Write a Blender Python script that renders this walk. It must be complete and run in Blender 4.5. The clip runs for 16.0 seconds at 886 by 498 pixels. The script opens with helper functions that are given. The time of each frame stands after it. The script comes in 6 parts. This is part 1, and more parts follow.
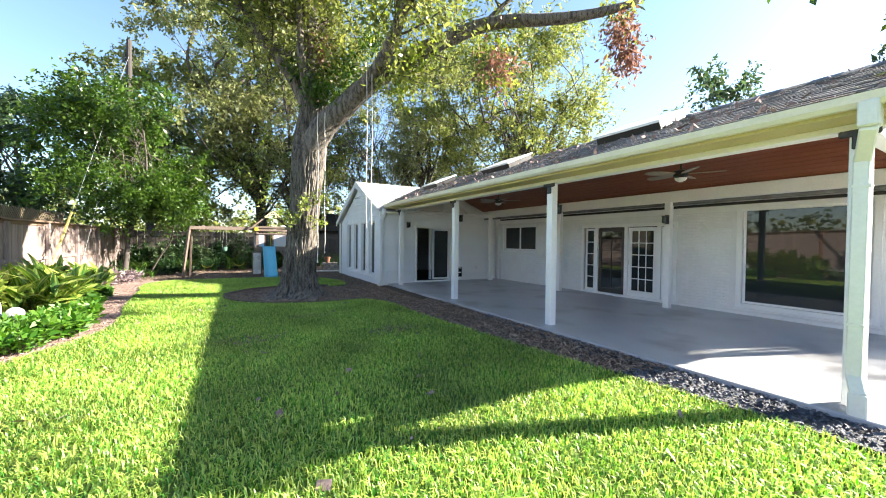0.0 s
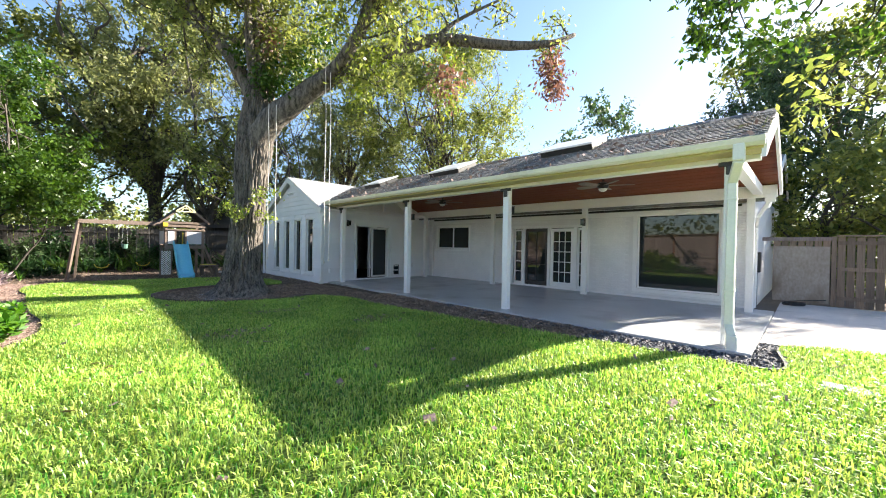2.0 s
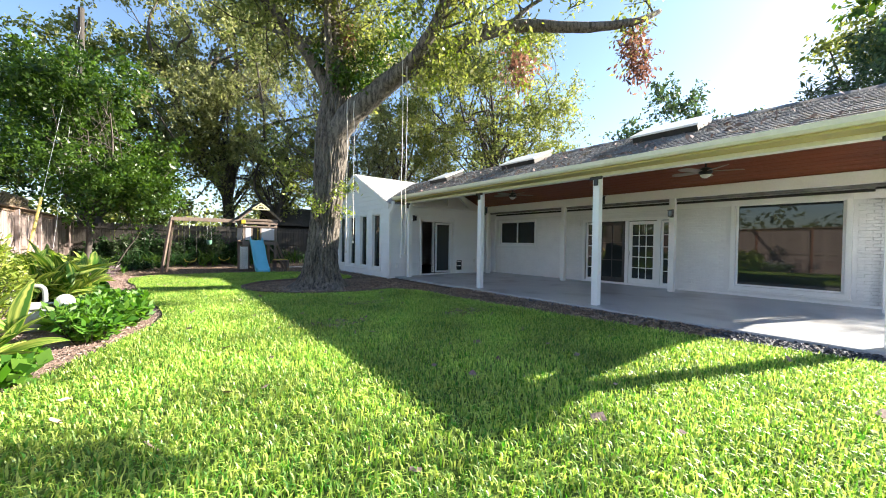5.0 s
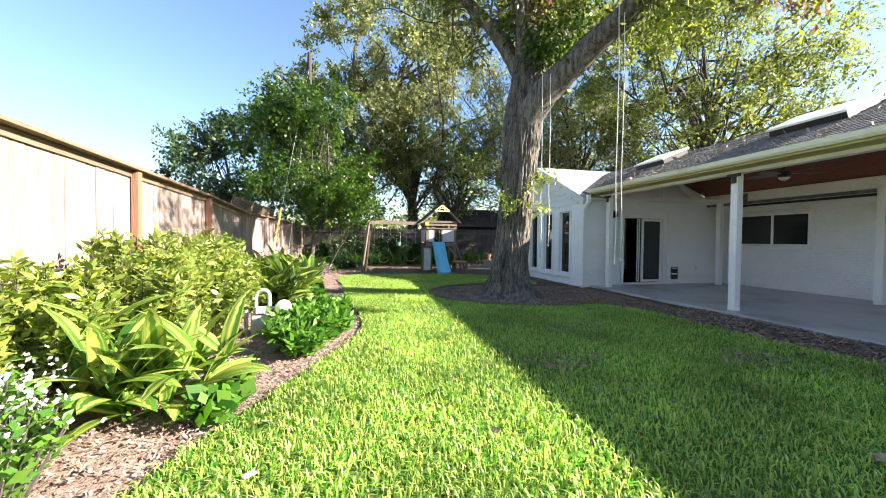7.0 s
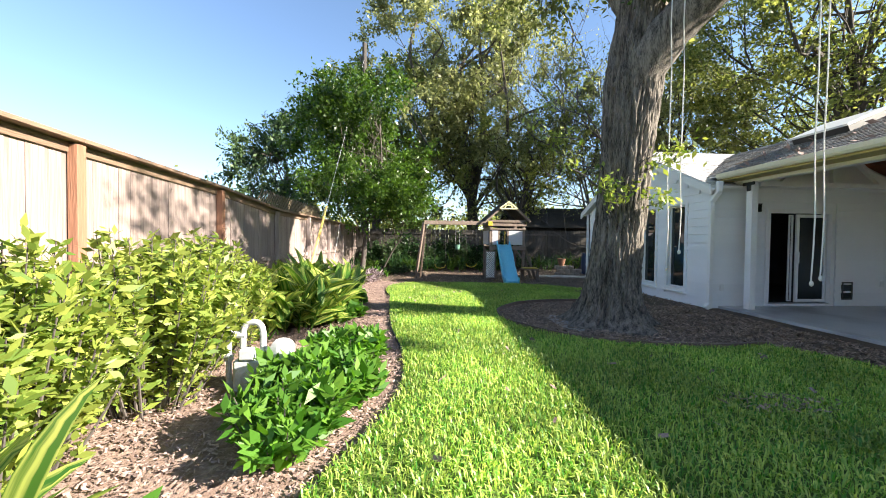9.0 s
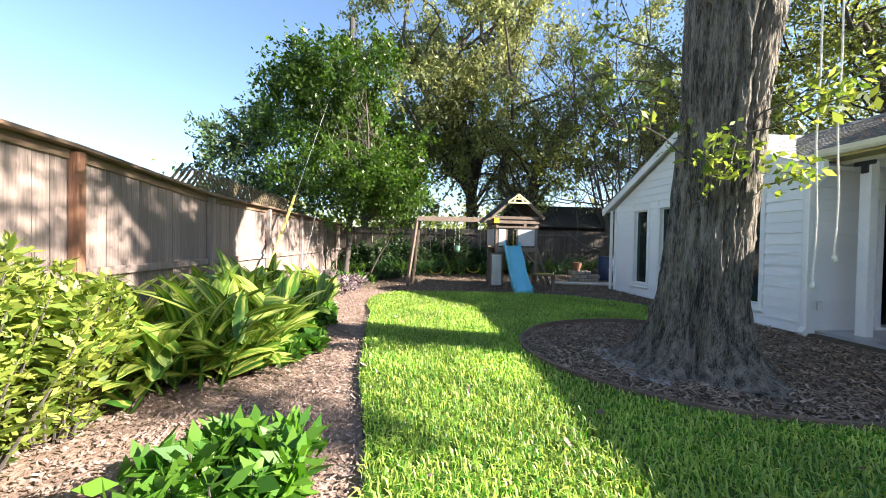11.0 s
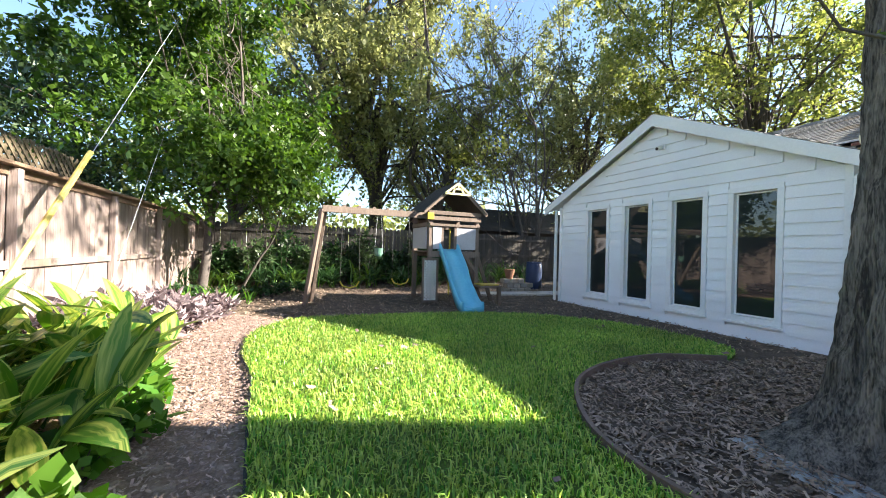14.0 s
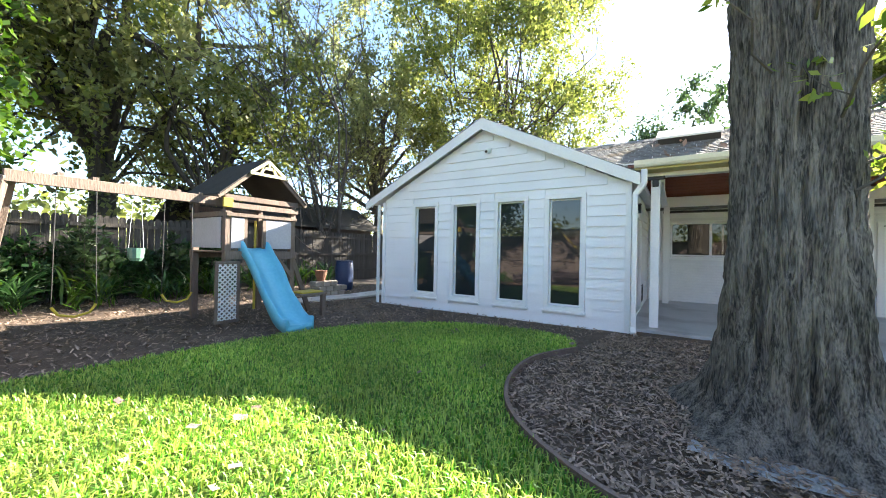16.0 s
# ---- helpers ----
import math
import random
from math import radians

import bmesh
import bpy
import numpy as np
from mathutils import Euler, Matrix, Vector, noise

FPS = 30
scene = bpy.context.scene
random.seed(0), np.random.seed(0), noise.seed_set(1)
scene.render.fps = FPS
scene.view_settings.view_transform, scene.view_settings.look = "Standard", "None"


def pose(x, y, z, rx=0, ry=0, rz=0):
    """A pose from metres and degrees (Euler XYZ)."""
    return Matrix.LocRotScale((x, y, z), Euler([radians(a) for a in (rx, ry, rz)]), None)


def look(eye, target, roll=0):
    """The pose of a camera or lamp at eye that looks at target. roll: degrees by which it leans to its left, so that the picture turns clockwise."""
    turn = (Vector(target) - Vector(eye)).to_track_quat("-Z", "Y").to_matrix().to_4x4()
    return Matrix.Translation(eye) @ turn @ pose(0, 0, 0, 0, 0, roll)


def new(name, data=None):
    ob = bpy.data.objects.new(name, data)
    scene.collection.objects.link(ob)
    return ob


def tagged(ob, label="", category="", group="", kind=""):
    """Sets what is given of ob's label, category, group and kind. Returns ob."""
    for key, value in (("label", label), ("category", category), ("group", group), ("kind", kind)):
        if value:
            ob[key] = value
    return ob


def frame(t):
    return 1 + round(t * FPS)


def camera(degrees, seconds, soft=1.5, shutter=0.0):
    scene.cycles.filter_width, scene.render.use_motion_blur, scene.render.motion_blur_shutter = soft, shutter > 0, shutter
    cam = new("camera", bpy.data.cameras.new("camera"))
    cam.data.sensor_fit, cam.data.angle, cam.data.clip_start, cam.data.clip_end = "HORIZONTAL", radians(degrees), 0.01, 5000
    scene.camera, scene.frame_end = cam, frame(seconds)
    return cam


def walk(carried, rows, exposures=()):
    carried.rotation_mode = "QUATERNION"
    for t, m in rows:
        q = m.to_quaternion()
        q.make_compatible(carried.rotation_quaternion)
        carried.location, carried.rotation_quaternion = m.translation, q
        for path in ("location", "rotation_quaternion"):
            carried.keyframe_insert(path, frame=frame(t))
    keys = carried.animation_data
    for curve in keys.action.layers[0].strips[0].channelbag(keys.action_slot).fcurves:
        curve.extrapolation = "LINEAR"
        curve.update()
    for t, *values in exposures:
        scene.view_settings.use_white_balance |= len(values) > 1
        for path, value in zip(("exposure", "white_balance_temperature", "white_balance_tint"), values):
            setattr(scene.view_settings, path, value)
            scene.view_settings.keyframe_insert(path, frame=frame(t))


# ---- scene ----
cam = camera(101.3, 16.0, soft=1.0)
# seconds, eye x y z, turn about x y z
ROWS = [
    (0, -4.628, -12.347, 1.597, 88.86, -0.62, -30.02),
    (0.5, -5.058, -12.407, 1.570, 89.05, -0.71, -33.36),
    (1, -5.470, -12.373, 1.519, 89.22, -0.81, -37.21),
    (1.5, -5.824, -12.272, 1.478, 89.38, -0.85, -41.34),
    (2, -6.094, -12.117, 1.432, 89.43, -0.98, -44.96),
    (2.5, -6.260, -12.026, 1.404, 89.47, -0.94, -47.17),
    (3, -6.335, -11.952, 1.356, 89.54, -0.94, -48.49),
    (5.5, -6.632, -11.046, 1.289, 88.94, -0.69, -32.67),
    (6, -6.624, -10.638, 1.314, 88.84, -0.54, -25.79),
    (6.5, -6.620, -10.135, 1.338, 88.73, -0.58, -18.83),
    (7, -6.574, -9.585, 1.356, 88.67, -0.58, -13.13),
    (7.5, -6.538, -9.061, 1.374, 88.67, -0.50, -8.29),
    (8, -6.470, -8.521, 1.379, 88.70, -0.60, -4.99),
    (8.5, -6.400, -7.982, 1.365, 88.70, -0.71, -4.13),
    (9, -6.378, -7.456, 1.395, 88.79, -0.71, -4.03),
    (11.5, -6.259, -4.698, 1.344, 89.12, -1.40, -5.46),
    (12, -6.265, -4.121, 1.329, 89.31, -1.43, -7.79),
    (12.5, -6.319, -3.580, 1.297, 89.51, -1.53, -9.28),
    (13, -6.439, -3.102, 1.279, 89.69, -1.50, -10.68),
    (13.5, -6.616, -2.667, 1.259, 89.89, -1.46, -11.97),
    (14, -6.730, -2.282, 1.278, 90.16, -1.56, -22.81),
    (14.5, -6.887, -1.898, 1.285, 90.45, -1.41, -32.26),
    (15, -6.983, -1.461, 1.289, 90.52, -1.18, -39.62),
    (15.5, -6.942, -1.044, 1.311, 90.45, -1.14, -47.38),
    (16, -6.855, -0.664, 1.326, 90.28, -1.14, -57.12),
]
walk(cam, [(t, pose(x, y, z, rx, ry, rz)) for t, x, y, z, rx, ry, rz in ROWS],
     exposures=[(0.0, 2.5), (3.0, 2.17), (7.0, 2.30), (9.0, 2.15), (12.0, 2.45), (14.5, 2.56), (15.3, 2.60), (16.0, 3.05)])

# ---- light ----
SUN = Vector((1.76, -0.70, 1.0)).normalized()
world = bpy.data.worlds.new("sky")
scene.world = world
world.use_nodes = True
wn, wl = world.node_tree.nodes, world.node_tree.links
sky = wn.new("ShaderNodeTexSky")
sky.sky_type = "NISHITA"
sky.sun_disc = False
sky.sun_elevation = math.asin(SUN.z)
sky.sun_rotation = math.atan2(SUN.x, SUN.y)
sky.air_density, sky.dust_density, sky.ozone_density = 1.0, 0.7, 2.6
wl.new(sky.outputs["Color"], wn["Background"].inputs["Color"])
wn["Background"].inputs["Strength"].default_value = 0.070
sun_data = bpy.data.lights.new("sun", "SUN")
sun_data.energy, sun_data.angle, sun_data.color = 5.0, radians(0.6), (1.0, 0.91, 0.77)
sun = new("sun", sun_data)
sun.matrix_world = look(SUN * 50, (0, 0, 0))

# ---- materials ----
MATS = {}


def material(name, dark, light, rough=0.7, scale=6.0, fine=60.0, bump=0.2, metal=0.0, stretch=(1, 1, 1), island=0.0, piece=0.0,
             spots=None, spot_scale=2.0, spot_edge=0.6, gloss=0.5, detail=6.0, depth=0.02, sharp=0.18):
    """Two scales of noise between two colours, relief from the fine one; island and piece vary the brightness leaf by leaf or piece by piece;
    spots is a third colour in patches."""
    m = bpy.data.materials.new(name)
    m.use_nodes = True
    n, l = m.node_tree.nodes, m.node_tree.links
    b = n["Principled BSDF"]
    co = n.new("ShaderNodeTexCoord")
    mp = n.new("ShaderNodeMapping")
    mp.inputs["Scale"].default_value = stretch
    l.new(co.outputs["Object"], mp.inputs["Vector"])
    big, small = n.new("ShaderNodeTexNoise"), n.new("ShaderNodeTexNoise")
    for node, s in ((big, scale), (small, fine)):
        node.inputs["Scale"].default_value = s
        node.inputs["Detail"].default_value = detail
        l.new(mp.outputs["Vector"], node.inputs["Vector"])
    add = n.new("ShaderNodeMath")
    add.operation = "MULTIPLY_ADD"
    l.new(small.outputs["Fac"], add.inputs[0])
    add.inputs[1].default_value = 0.5
    half = n.new("ShaderNodeMath")
    half.operation = "MULTIPLY"
    l.new(big.outputs["Fac"], half.inputs[0])
    half.inputs[1].default_value = 0.5
    l.new(half.outputs[0], add.inputs[2])
    ramp = n.new("ShaderNodeValToRGB")
    ramp.color_ramp.elements[0].position, ramp.color_ramp.elements[1].position = 0.5 - sharp, 0.5 + sharp
    ramp.color_ramp.elements[0].color, ramp.color_ramp.elements[1].color = (*dark, 1), (*light, 1)
    l.new(add.outputs[0], ramp.inputs["Fac"])
    colour = ramp.outputs["Color"]
    if spots:
        sn = n.new("ShaderNodeTexNoise")
        sn.inputs["Scale"].default_value, sn.inputs["Detail"].default_value = spot_scale, 5
        l.new(mp.outputs["Vector"], sn.inputs["Vector"])
        sr = n.new("ShaderNodeMapRange")
        sr.inputs["From Min"].default_value, sr.inputs["From Max"].default_value = spot_edge - 0.06, spot_edge + 0.08
        l.new(sn.outputs["Fac"], sr.inputs["Value"])
        mx = n.new("ShaderNodeMix")
        mx.data_type = "RGBA"
        l.new(sr.outputs["Result"], mx.inputs["Factor"])
        l.new(colour, mx.inputs["A"])
        mx.inputs["B"].default_value = (*spots, 1)
        colour = mx.outputs["Result"]
    if island or piece:
        hs = n.new("ShaderNodeHueSaturation")
        if island:
            src = n.new("ShaderNodeNewGeometry").outputs["Random Per Island"]
        else:
            src = n.new("ShaderNodeObjectInfo").outputs["Random"]
        mr = n.new("ShaderNodeMapRange")
        amount = island or piece
        mr.inputs["To Min"].default_value, mr.inputs["To Max"].default_value = 1 - amount, 1 + amount
        l.new(src, mr.inputs["Value"])
        l.new(mr.outputs["Result"], hs.inputs["Value"])
        l.new(colour, hs.inputs["Color"])
        colour = hs.outputs["Color"]
    l.new(colour, b.inputs["Base Color"])
    b.inputs["Roughness"].default_value, b.inputs["Metallic"].default_value = rough, metal
    b.inputs["Specular IOR Level"].default_value = gloss
    if bump:
        bp = n.new("ShaderNodeBump")
        bp.inputs["Strength"].default_value, bp.inputs["Distance"].default_value = bump, depth
        l.new(small.outputs["Fac"], bp.inputs["Height"])
        l.new(bp.outputs["Normal"], b.inputs["Normal"])
    MATS[name] = m
    return m


def leaf_material(name, dark, light, vary=0.35, through_light=0.45, rough=0.45, streak=None, gloss=0.4):
    """Leaves: colour differs leaf by leaf, light comes through them."""
    m = bpy.data.materials.new(name)
    m.use_nodes = True
    n, l = m.node_tree.nodes, m.node_tree.links
    b, out = n["Principled BSDF"], n["Material Output"]
    geo = n.new("ShaderNodeNewGeometry")
    ramp = n.new("ShaderNodeValToRGB")
    ramp.color_ramp.elements[0].color, ramp.color_ramp.elements[1].color = (*dark, 1), (*light, 1)
    l.new(geo.outputs["Random Per Island"], ramp.inputs["Fac"])
    colour = ramp.outputs["Color"]
    co = n.new("ShaderNodeTexCoord")
    no = n.new("ShaderNodeTexNoise")
    no.inputs["Scale"].default_value = 0.9
    l.new(co.outputs["Object"], no.inputs["Vector"])
    mr = n.new("ShaderNodeMapRange")
    mr.inputs["From Min"].default_value, mr.inputs["From Max"].default_value = 0.3, 0.7
    mr.inputs["To Min"].default_value, mr.inputs["To Max"].default_value = 1 - vary, 1 + vary
    l.new(no.outputs["Fac"], mr.inputs["Value"])
    hs = n.new("ShaderNodeHueSaturation")
    l.new(mr.outputs["Result"], hs.inputs["Value"])
    l.new(colour, hs.inputs["Color"])
    colour = hs.outputs["Color"]
    if streak:
        uv = n.new("ShaderNodeUVMap")
        st = n.new("ShaderNodeMapping")
        st.inputs["Scale"].default_value = (3.4, 0.8, 1.0)
        l.new(uv.outputs["UV"], st.inputs["Vector"])
        wv = n.new("ShaderNodeTexNoise")
        wv.inputs["Scale"].default_value, wv.inputs["Detail"].default_value = 1.0, 3.0
        l.new(st.outputs["Vector"], wv.inputs["Vector"])
        sr = n.new("ShaderNodeMapRange")
        sr.inputs["From Min"].default_value, sr.inputs["From Max"].default_value = 0.45, 0.62
        l.new(wv.outputs["Fac"], sr.inputs["Value"])
        mx = n.new("ShaderNodeMix")
        mx.data_type = "RGBA"
        l.new(sr.outputs["Result"], mx.inputs["Factor"])
        l.new(colour, mx.inputs["A"])
        mx.inputs["B"].default_value = (*streak, 1)
        colour = mx.outputs["Result"]
    l.new(colour, b.inputs["Base Color"])
    b.inputs["Roughness"].default_value = rough
    b.inputs["Specular IOR Level"].default_value = gloss
    tr = n.new("ShaderNodeBsdfTranslucent")
    bright = n.new("ShaderNodeHueSaturation")
    bright.inputs["Value"].default_value, bright.inputs["Saturation"].default_value = 1.6, 1.1
    l.new(colour, bright.inputs["Color"])
    l.new(bright.outputs["Color"], tr.inputs["Color"])
    mix = n.new("ShaderNodeMixShader")
    mix.inputs["Fac"].default_value = through_light
    l.new(b.outputs["BSDF"], mix.inputs[1])
    l.new(tr.outputs["BSDF"], mix.inputs[2])
    l.new(mix.outputs["Shader"], out.inputs["Surface"])
    MATS[name] = m
    return m


def glass_material(name, tint=(0.02, 0.025, 0.025), rough=0.02):
    """A dark window pane that mirrors the garden."""
    m = bpy.data.materials.new(name)
    m.use_nodes = True
    b = m.node_tree.nodes["Principled BSDF"]
    b.inputs["Base Color"].default_value = (*tint, 1)
    b.inputs["Roughness"].default_value = rough
    b.inputs["IOR"].default_value = 1.5
    b.inputs["Specular IOR Level"].default_value = 0.5
    MATS[name] = m
    return m


M_WHITE = material("white_paint", (0.78, 0.78, 0.77), (0.88, 0.88, 0.87), rough=0.55, scale=1.5, fine=35, bump=0.12)
M_SIDING = material("white_siding", (0.79, 0.80, 0.81), (0.88, 0.89, 0.90), rough=0.6, scale=1.2, fine=50, bump=0.15, piece=0.03)
M_BRICK = material("painted_brick", (0.70, 0.70, 0.70), (0.82, 0.815, 0.81), rough=0.65, scale=3, fine=45, bump=0.5, piece=0.05)
M_CREAM = material("cream_gutter", (0.70, 0.66, 0.50), (0.80, 0.76, 0.60), rough=0.45, scale=1.2, fine=30, bump=0.08, spots=(0.55, 0.48, 0.30), spot_scale=1.2, spot_edge=0.66)
M_CREAM_P = material("pale_cream_paint", (0.72, 0.73, 0.66), (0.82, 0.83, 0.76), rough=0.5, scale=1.2, fine=30, bump=0.08)
# The yellow in this colour stands for sunlight bounced up from the lawn.
M_FASCIA = material("lawn_bounce_fascia", (0.44, 0.38, 0.14), (0.56, 0.49, 0.21), rough=0.55, scale=1.5, fine=30, bump=0.1)
M_RED = material("stained_ceiling_wood", (0.16, 0.040, 0.018), (0.26, 0.075, 0.032), rough=0.45, scale=2, fine=30, bump=0.2, stretch=(4, 0.4, 4))
M_BLACK = material("black_metal", (0.012, 0.012, 0.013), (0.03, 0.03, 0.03), rough=0.4, scale=8, fine=90, bump=0.1)
M_SHINGLE = material("grey_shingle", (0.075, 0.075, 0.078), (0.26, 0.26, 0.26), rough=0.9, scale=4, fine=160, bump=0.7, piece=0.25, spots=(0.13, 0.10, 0.07), spot_scale=2.5, spot_edge=0.6)
M_SHINGLE_L = material("light_grey_shingle", (0.30, 0.30, 0.31), (0.46, 0.46, 0.47), rough=0.9, scale=4, fine=160, bump=0.6, piece=0.15)
M_CONCRETE = material("patio_concrete", (0.36, 0.37, 0.39), (0.52, 0.53, 0.54), rough=0.30, scale=1.2, fine=70, bump=0.1, spots=(0.26, 0.26, 0.27), spot_scale=0.8, spot_edge=0.6)
M_SLAB = material("pale_concrete", (0.52, 0.47, 0.44), (0.66, 0.61, 0.57), rough=0.85, scale=1.5, fine=80, bump=0.25, spots=(0.36, 0.34, 0.31), spot_scale=1.1, spot_edge=0.63)
M_GRAVEL = material("dark_gravel", (0.03, 0.035, 0.045), (0.16, 0.17, 0.20), rough=0.7, scale=12, fine=90, bump=0.6, island=0.55)
M_EDGING = material("brown_edging", (0.10, 0.065, 0.05), (0.20, 0.14, 0.115), rough=0.7, scale=5, fine=50, bump=0.25)
# Black of the gravel border, also used for the trench shadow.
M_KERB_TRENCH = material("edging_and_trench_shade", (0.02, 0.02, 0.022), (0.05, 0.05, 0.055), rough=0.7, scale=6, fine=60, bump=0.3)
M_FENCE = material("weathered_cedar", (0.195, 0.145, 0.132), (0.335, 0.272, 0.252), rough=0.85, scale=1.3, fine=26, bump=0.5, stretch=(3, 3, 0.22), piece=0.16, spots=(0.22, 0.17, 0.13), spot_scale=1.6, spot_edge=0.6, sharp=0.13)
# Copy of the cedar darkened to carry the back corner's shade.
M_FENCE_SHADE = material("shaded_weathered_cedar", (0.040, 0.036, 0.032), (0.090, 0.078, 0.068), rough=0.9, scale=1.3, fine=26, bump=0.5, stretch=(3, 3, 0.22), piece=0.2)
M_CAP = material("brown_cap_board", (0.14, 0.090, 0.060), (0.27, 0.185, 0.13), rough=0.85, scale=2, fine=30, bump=0.4, stretch=(3, 0.3, 3))
M_POST = material("reddish_cedar_post", (0.17, 0.075, 0.045), (0.29, 0.145, 0.090), rough=0.8, scale=1.5, fine=26, bump=0.4, stretch=(3, 3, 0.22), piece=0.12)
M_LATTICE = material("lattice_wood", (0.075, 0.06, 0.04), (0.19, 0.15, 0.095), rough=0.85, scale=3, fine=40, bump=0.3)
M_PLAYWOOD = material("play_set_wood", (0.125, 0.088, 0.070), (0.235, 0.180, 0.148), rough=0.85, scale=1.6, fine=28, bump=0.4, stretch=(2, 2, 0.4), piece=0.15)
M_BARK = material("oak_bark", (0.028, 0.024, 0.020), (0.225, 0.197, 0.168), rough=0.95, scale=5, fine=30, bump=1.0, stretch=(3.0, 3.0, 0.35), detail=14, depth=0.018, sharp=0.10)
M_BARK_F = material("far_bark", (0.035, 0.030, 0.026), (0.10, 0.085, 0.07), rough=0.95, scale=2, fine=12, bump=0.6, stretch=(2, 2, 0.5))
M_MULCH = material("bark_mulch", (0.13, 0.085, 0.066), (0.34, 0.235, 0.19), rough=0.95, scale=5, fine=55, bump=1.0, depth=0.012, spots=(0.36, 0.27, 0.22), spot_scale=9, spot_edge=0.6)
# Brown mulch with the play area's shade darkened into its colour.
M_MULCH_BROWN_SHADE = material("brown_shade_mulch", (0.050, 0.033, 0.022), (0.15, 0.104, 0.072), rough=0.95, scale=4, fine=55, bump=1.0, depth=0.012, spots=(0.13, 0.095, 0.075), spot_scale=9, spot_edge=0.62)
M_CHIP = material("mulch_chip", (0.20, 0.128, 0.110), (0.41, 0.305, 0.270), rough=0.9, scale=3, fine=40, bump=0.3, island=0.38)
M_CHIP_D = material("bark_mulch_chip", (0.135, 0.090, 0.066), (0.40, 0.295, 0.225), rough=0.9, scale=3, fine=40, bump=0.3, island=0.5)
M_SOIL = material("lawn_soil", (0.050, 0.085, 0.012), (0.10, 0.16, 0.022), rough=0.95, scale=1.0, fine=40, bump=0.6)
M_EARTH = material("bare_earth", (0.10, 0.075, 0.055), (0.20, 0.155, 0.12), rough=0.95, scale=2, fine=40, bump=0.6)
M_SLIDE = material("blue_plastic", (0.10, 0.42, 0.60), (0.16, 0.53, 0.70), rough=0.4, scale=2, fine=20, bump=0.04)
M_YELLOW = material("yellow_plastic", (0.45, 0.33, 0.03), (0.58, 0.43, 0.05), rough=0.45, scale=3, fine=20, bump=0.03)
M_PALE_Y = material("pale_yellow_wood", (0.60, 0.58, 0.30), (0.72, 0.70, 0.42), rough=0.6, scale=3, fine=30, bump=0.1)
M_PANEL = material("pale_plastic_panel", (0.42, 0.40, 0.44), (0.56, 0.54, 0.57), rough=0.35, scale=2, fine=30, bump=0.05)
M_GREEN = material("green_plastic", (0.08, 0.17, 0.13), (0.13, 0.25, 0.19), rough=0.45, scale=3, fine=30, bump=0.05)
M_BLUE_D = material("dark_blue_plastic", (0.015, 0.03, 0.085), (0.03, 0.055, 0.13), rough=0.4, scale=3, fine=30, bump=0.05)
M_PLAYROOF = material("play_roof_canvas", (0.020, 0.018, 0.017), (0.055, 0.047, 0.042), rough=0.85, scale=3, fine=60, bump=0.3)
M_ROPE = material("white_rope", (0.62, 0.58, 0.52), (0.80, 0.77, 0.72), rough=0.9, scale=20, fine=120, bump=0.5)
M_YROPE = material("yellow_webbing", (0.62, 0.44, 0.10), (0.78, 0.60, 0.18), rough=0.8, scale=8, fine=90, bump=0.3)
M_METER = material("pale_grey_enamel", (0.36, 0.37, 0.39), (0.52, 0.53, 0.54), rough=0.45, scale=4, fine=40, bump=0.12, spots=(0.40, 0.41, 0.43), spot_scale=5, spot_edge=0.66)
M_STONE = material("stacked_stone", (0.22, 0.19, 0.16), (0.42, 0.37, 0.32), rough=0.85, scale=5, fine=50, bump=0.5, piece=0.2)
M_ASH = material("pale_ash", (0.30, 0.29, 0.29), (0.50, 0.49, 0.48), rough=0.95, scale=6, fine=60, bump=0.7, island=0.3)
M_FAN = material("fan_blade_wood", (0.20, 0.16, 0.12), (0.34, 0.28, 0.22), rough=0.5, scale=3, fine=30, bump=0.1)
M_DOOR_D = material("dark_screen_door", (0.030, 0.026, 0.024), (0.06, 0.052, 0.048), rough=0.5, scale=3, fine=60, bump=0.1)
# Room surfaces share one dark colour that stands for the lack of light.
M_ROOM = material("unlit_room_tone", (0.05, 0.048, 0.045), (0.10, 0.095, 0.09), rough=0.9, scale=2, fine=30, bump=0.1)
M_POLE = material("creosoted_pole", (0.035, 0.031, 0.028), (0.085, 0.075, 0.068), rough=0.9, scale=3, fine=30, bump=0.4, stretch=(3, 3, 0.3))
M_ALU = material("white_aluminium", (0.70, 0.70, 0.69), (0.80, 0.80, 0.79), rough=0.4, scale=3, fine=30, bump=0.03)
M_LAMP = material("lamp_lens", (0.75, 0.74, 0.70), (0.85, 0.84, 0.80), rough=0.3, scale=3, fine=30, bump=0.0)
M_GLASS = glass_material("window_glass")
M_GRASS = leaf_material("grass_blade", (0.052, 0.225, 0.020), (0.535, 0.610, 0.155), vary=0.28, through_light=0.40, rough=0.42, gloss=0.55)
M_OAK = leaf_material("oak_leaf", (0.070, 0.100, 0.024), (0.245, 0.262, 0.074), through_light=0.5)
M_OAK2 = leaf_material("light_oak_leaf", (0.110, 0.130, 0.050), (0.285, 0.295, 0.125), through_light=0.5)
M_OAKY = leaf_material("yellow_green_oak_leaf", (0.085, 0.135, 0.020), (0.30, 0.34, 0.060), through_light=0.5)
M_REDLEAF = leaf_material("russet_leaf", (0.12, 0.058, 0.042), (0.27, 0.145, 0.105), through_light=0.35)
M_DARKLEAF = leaf_material("dark_evergreen_leaf", (0.028, 0.055, 0.024), (0.085, 0.135, 0.052), through_light=0.3)
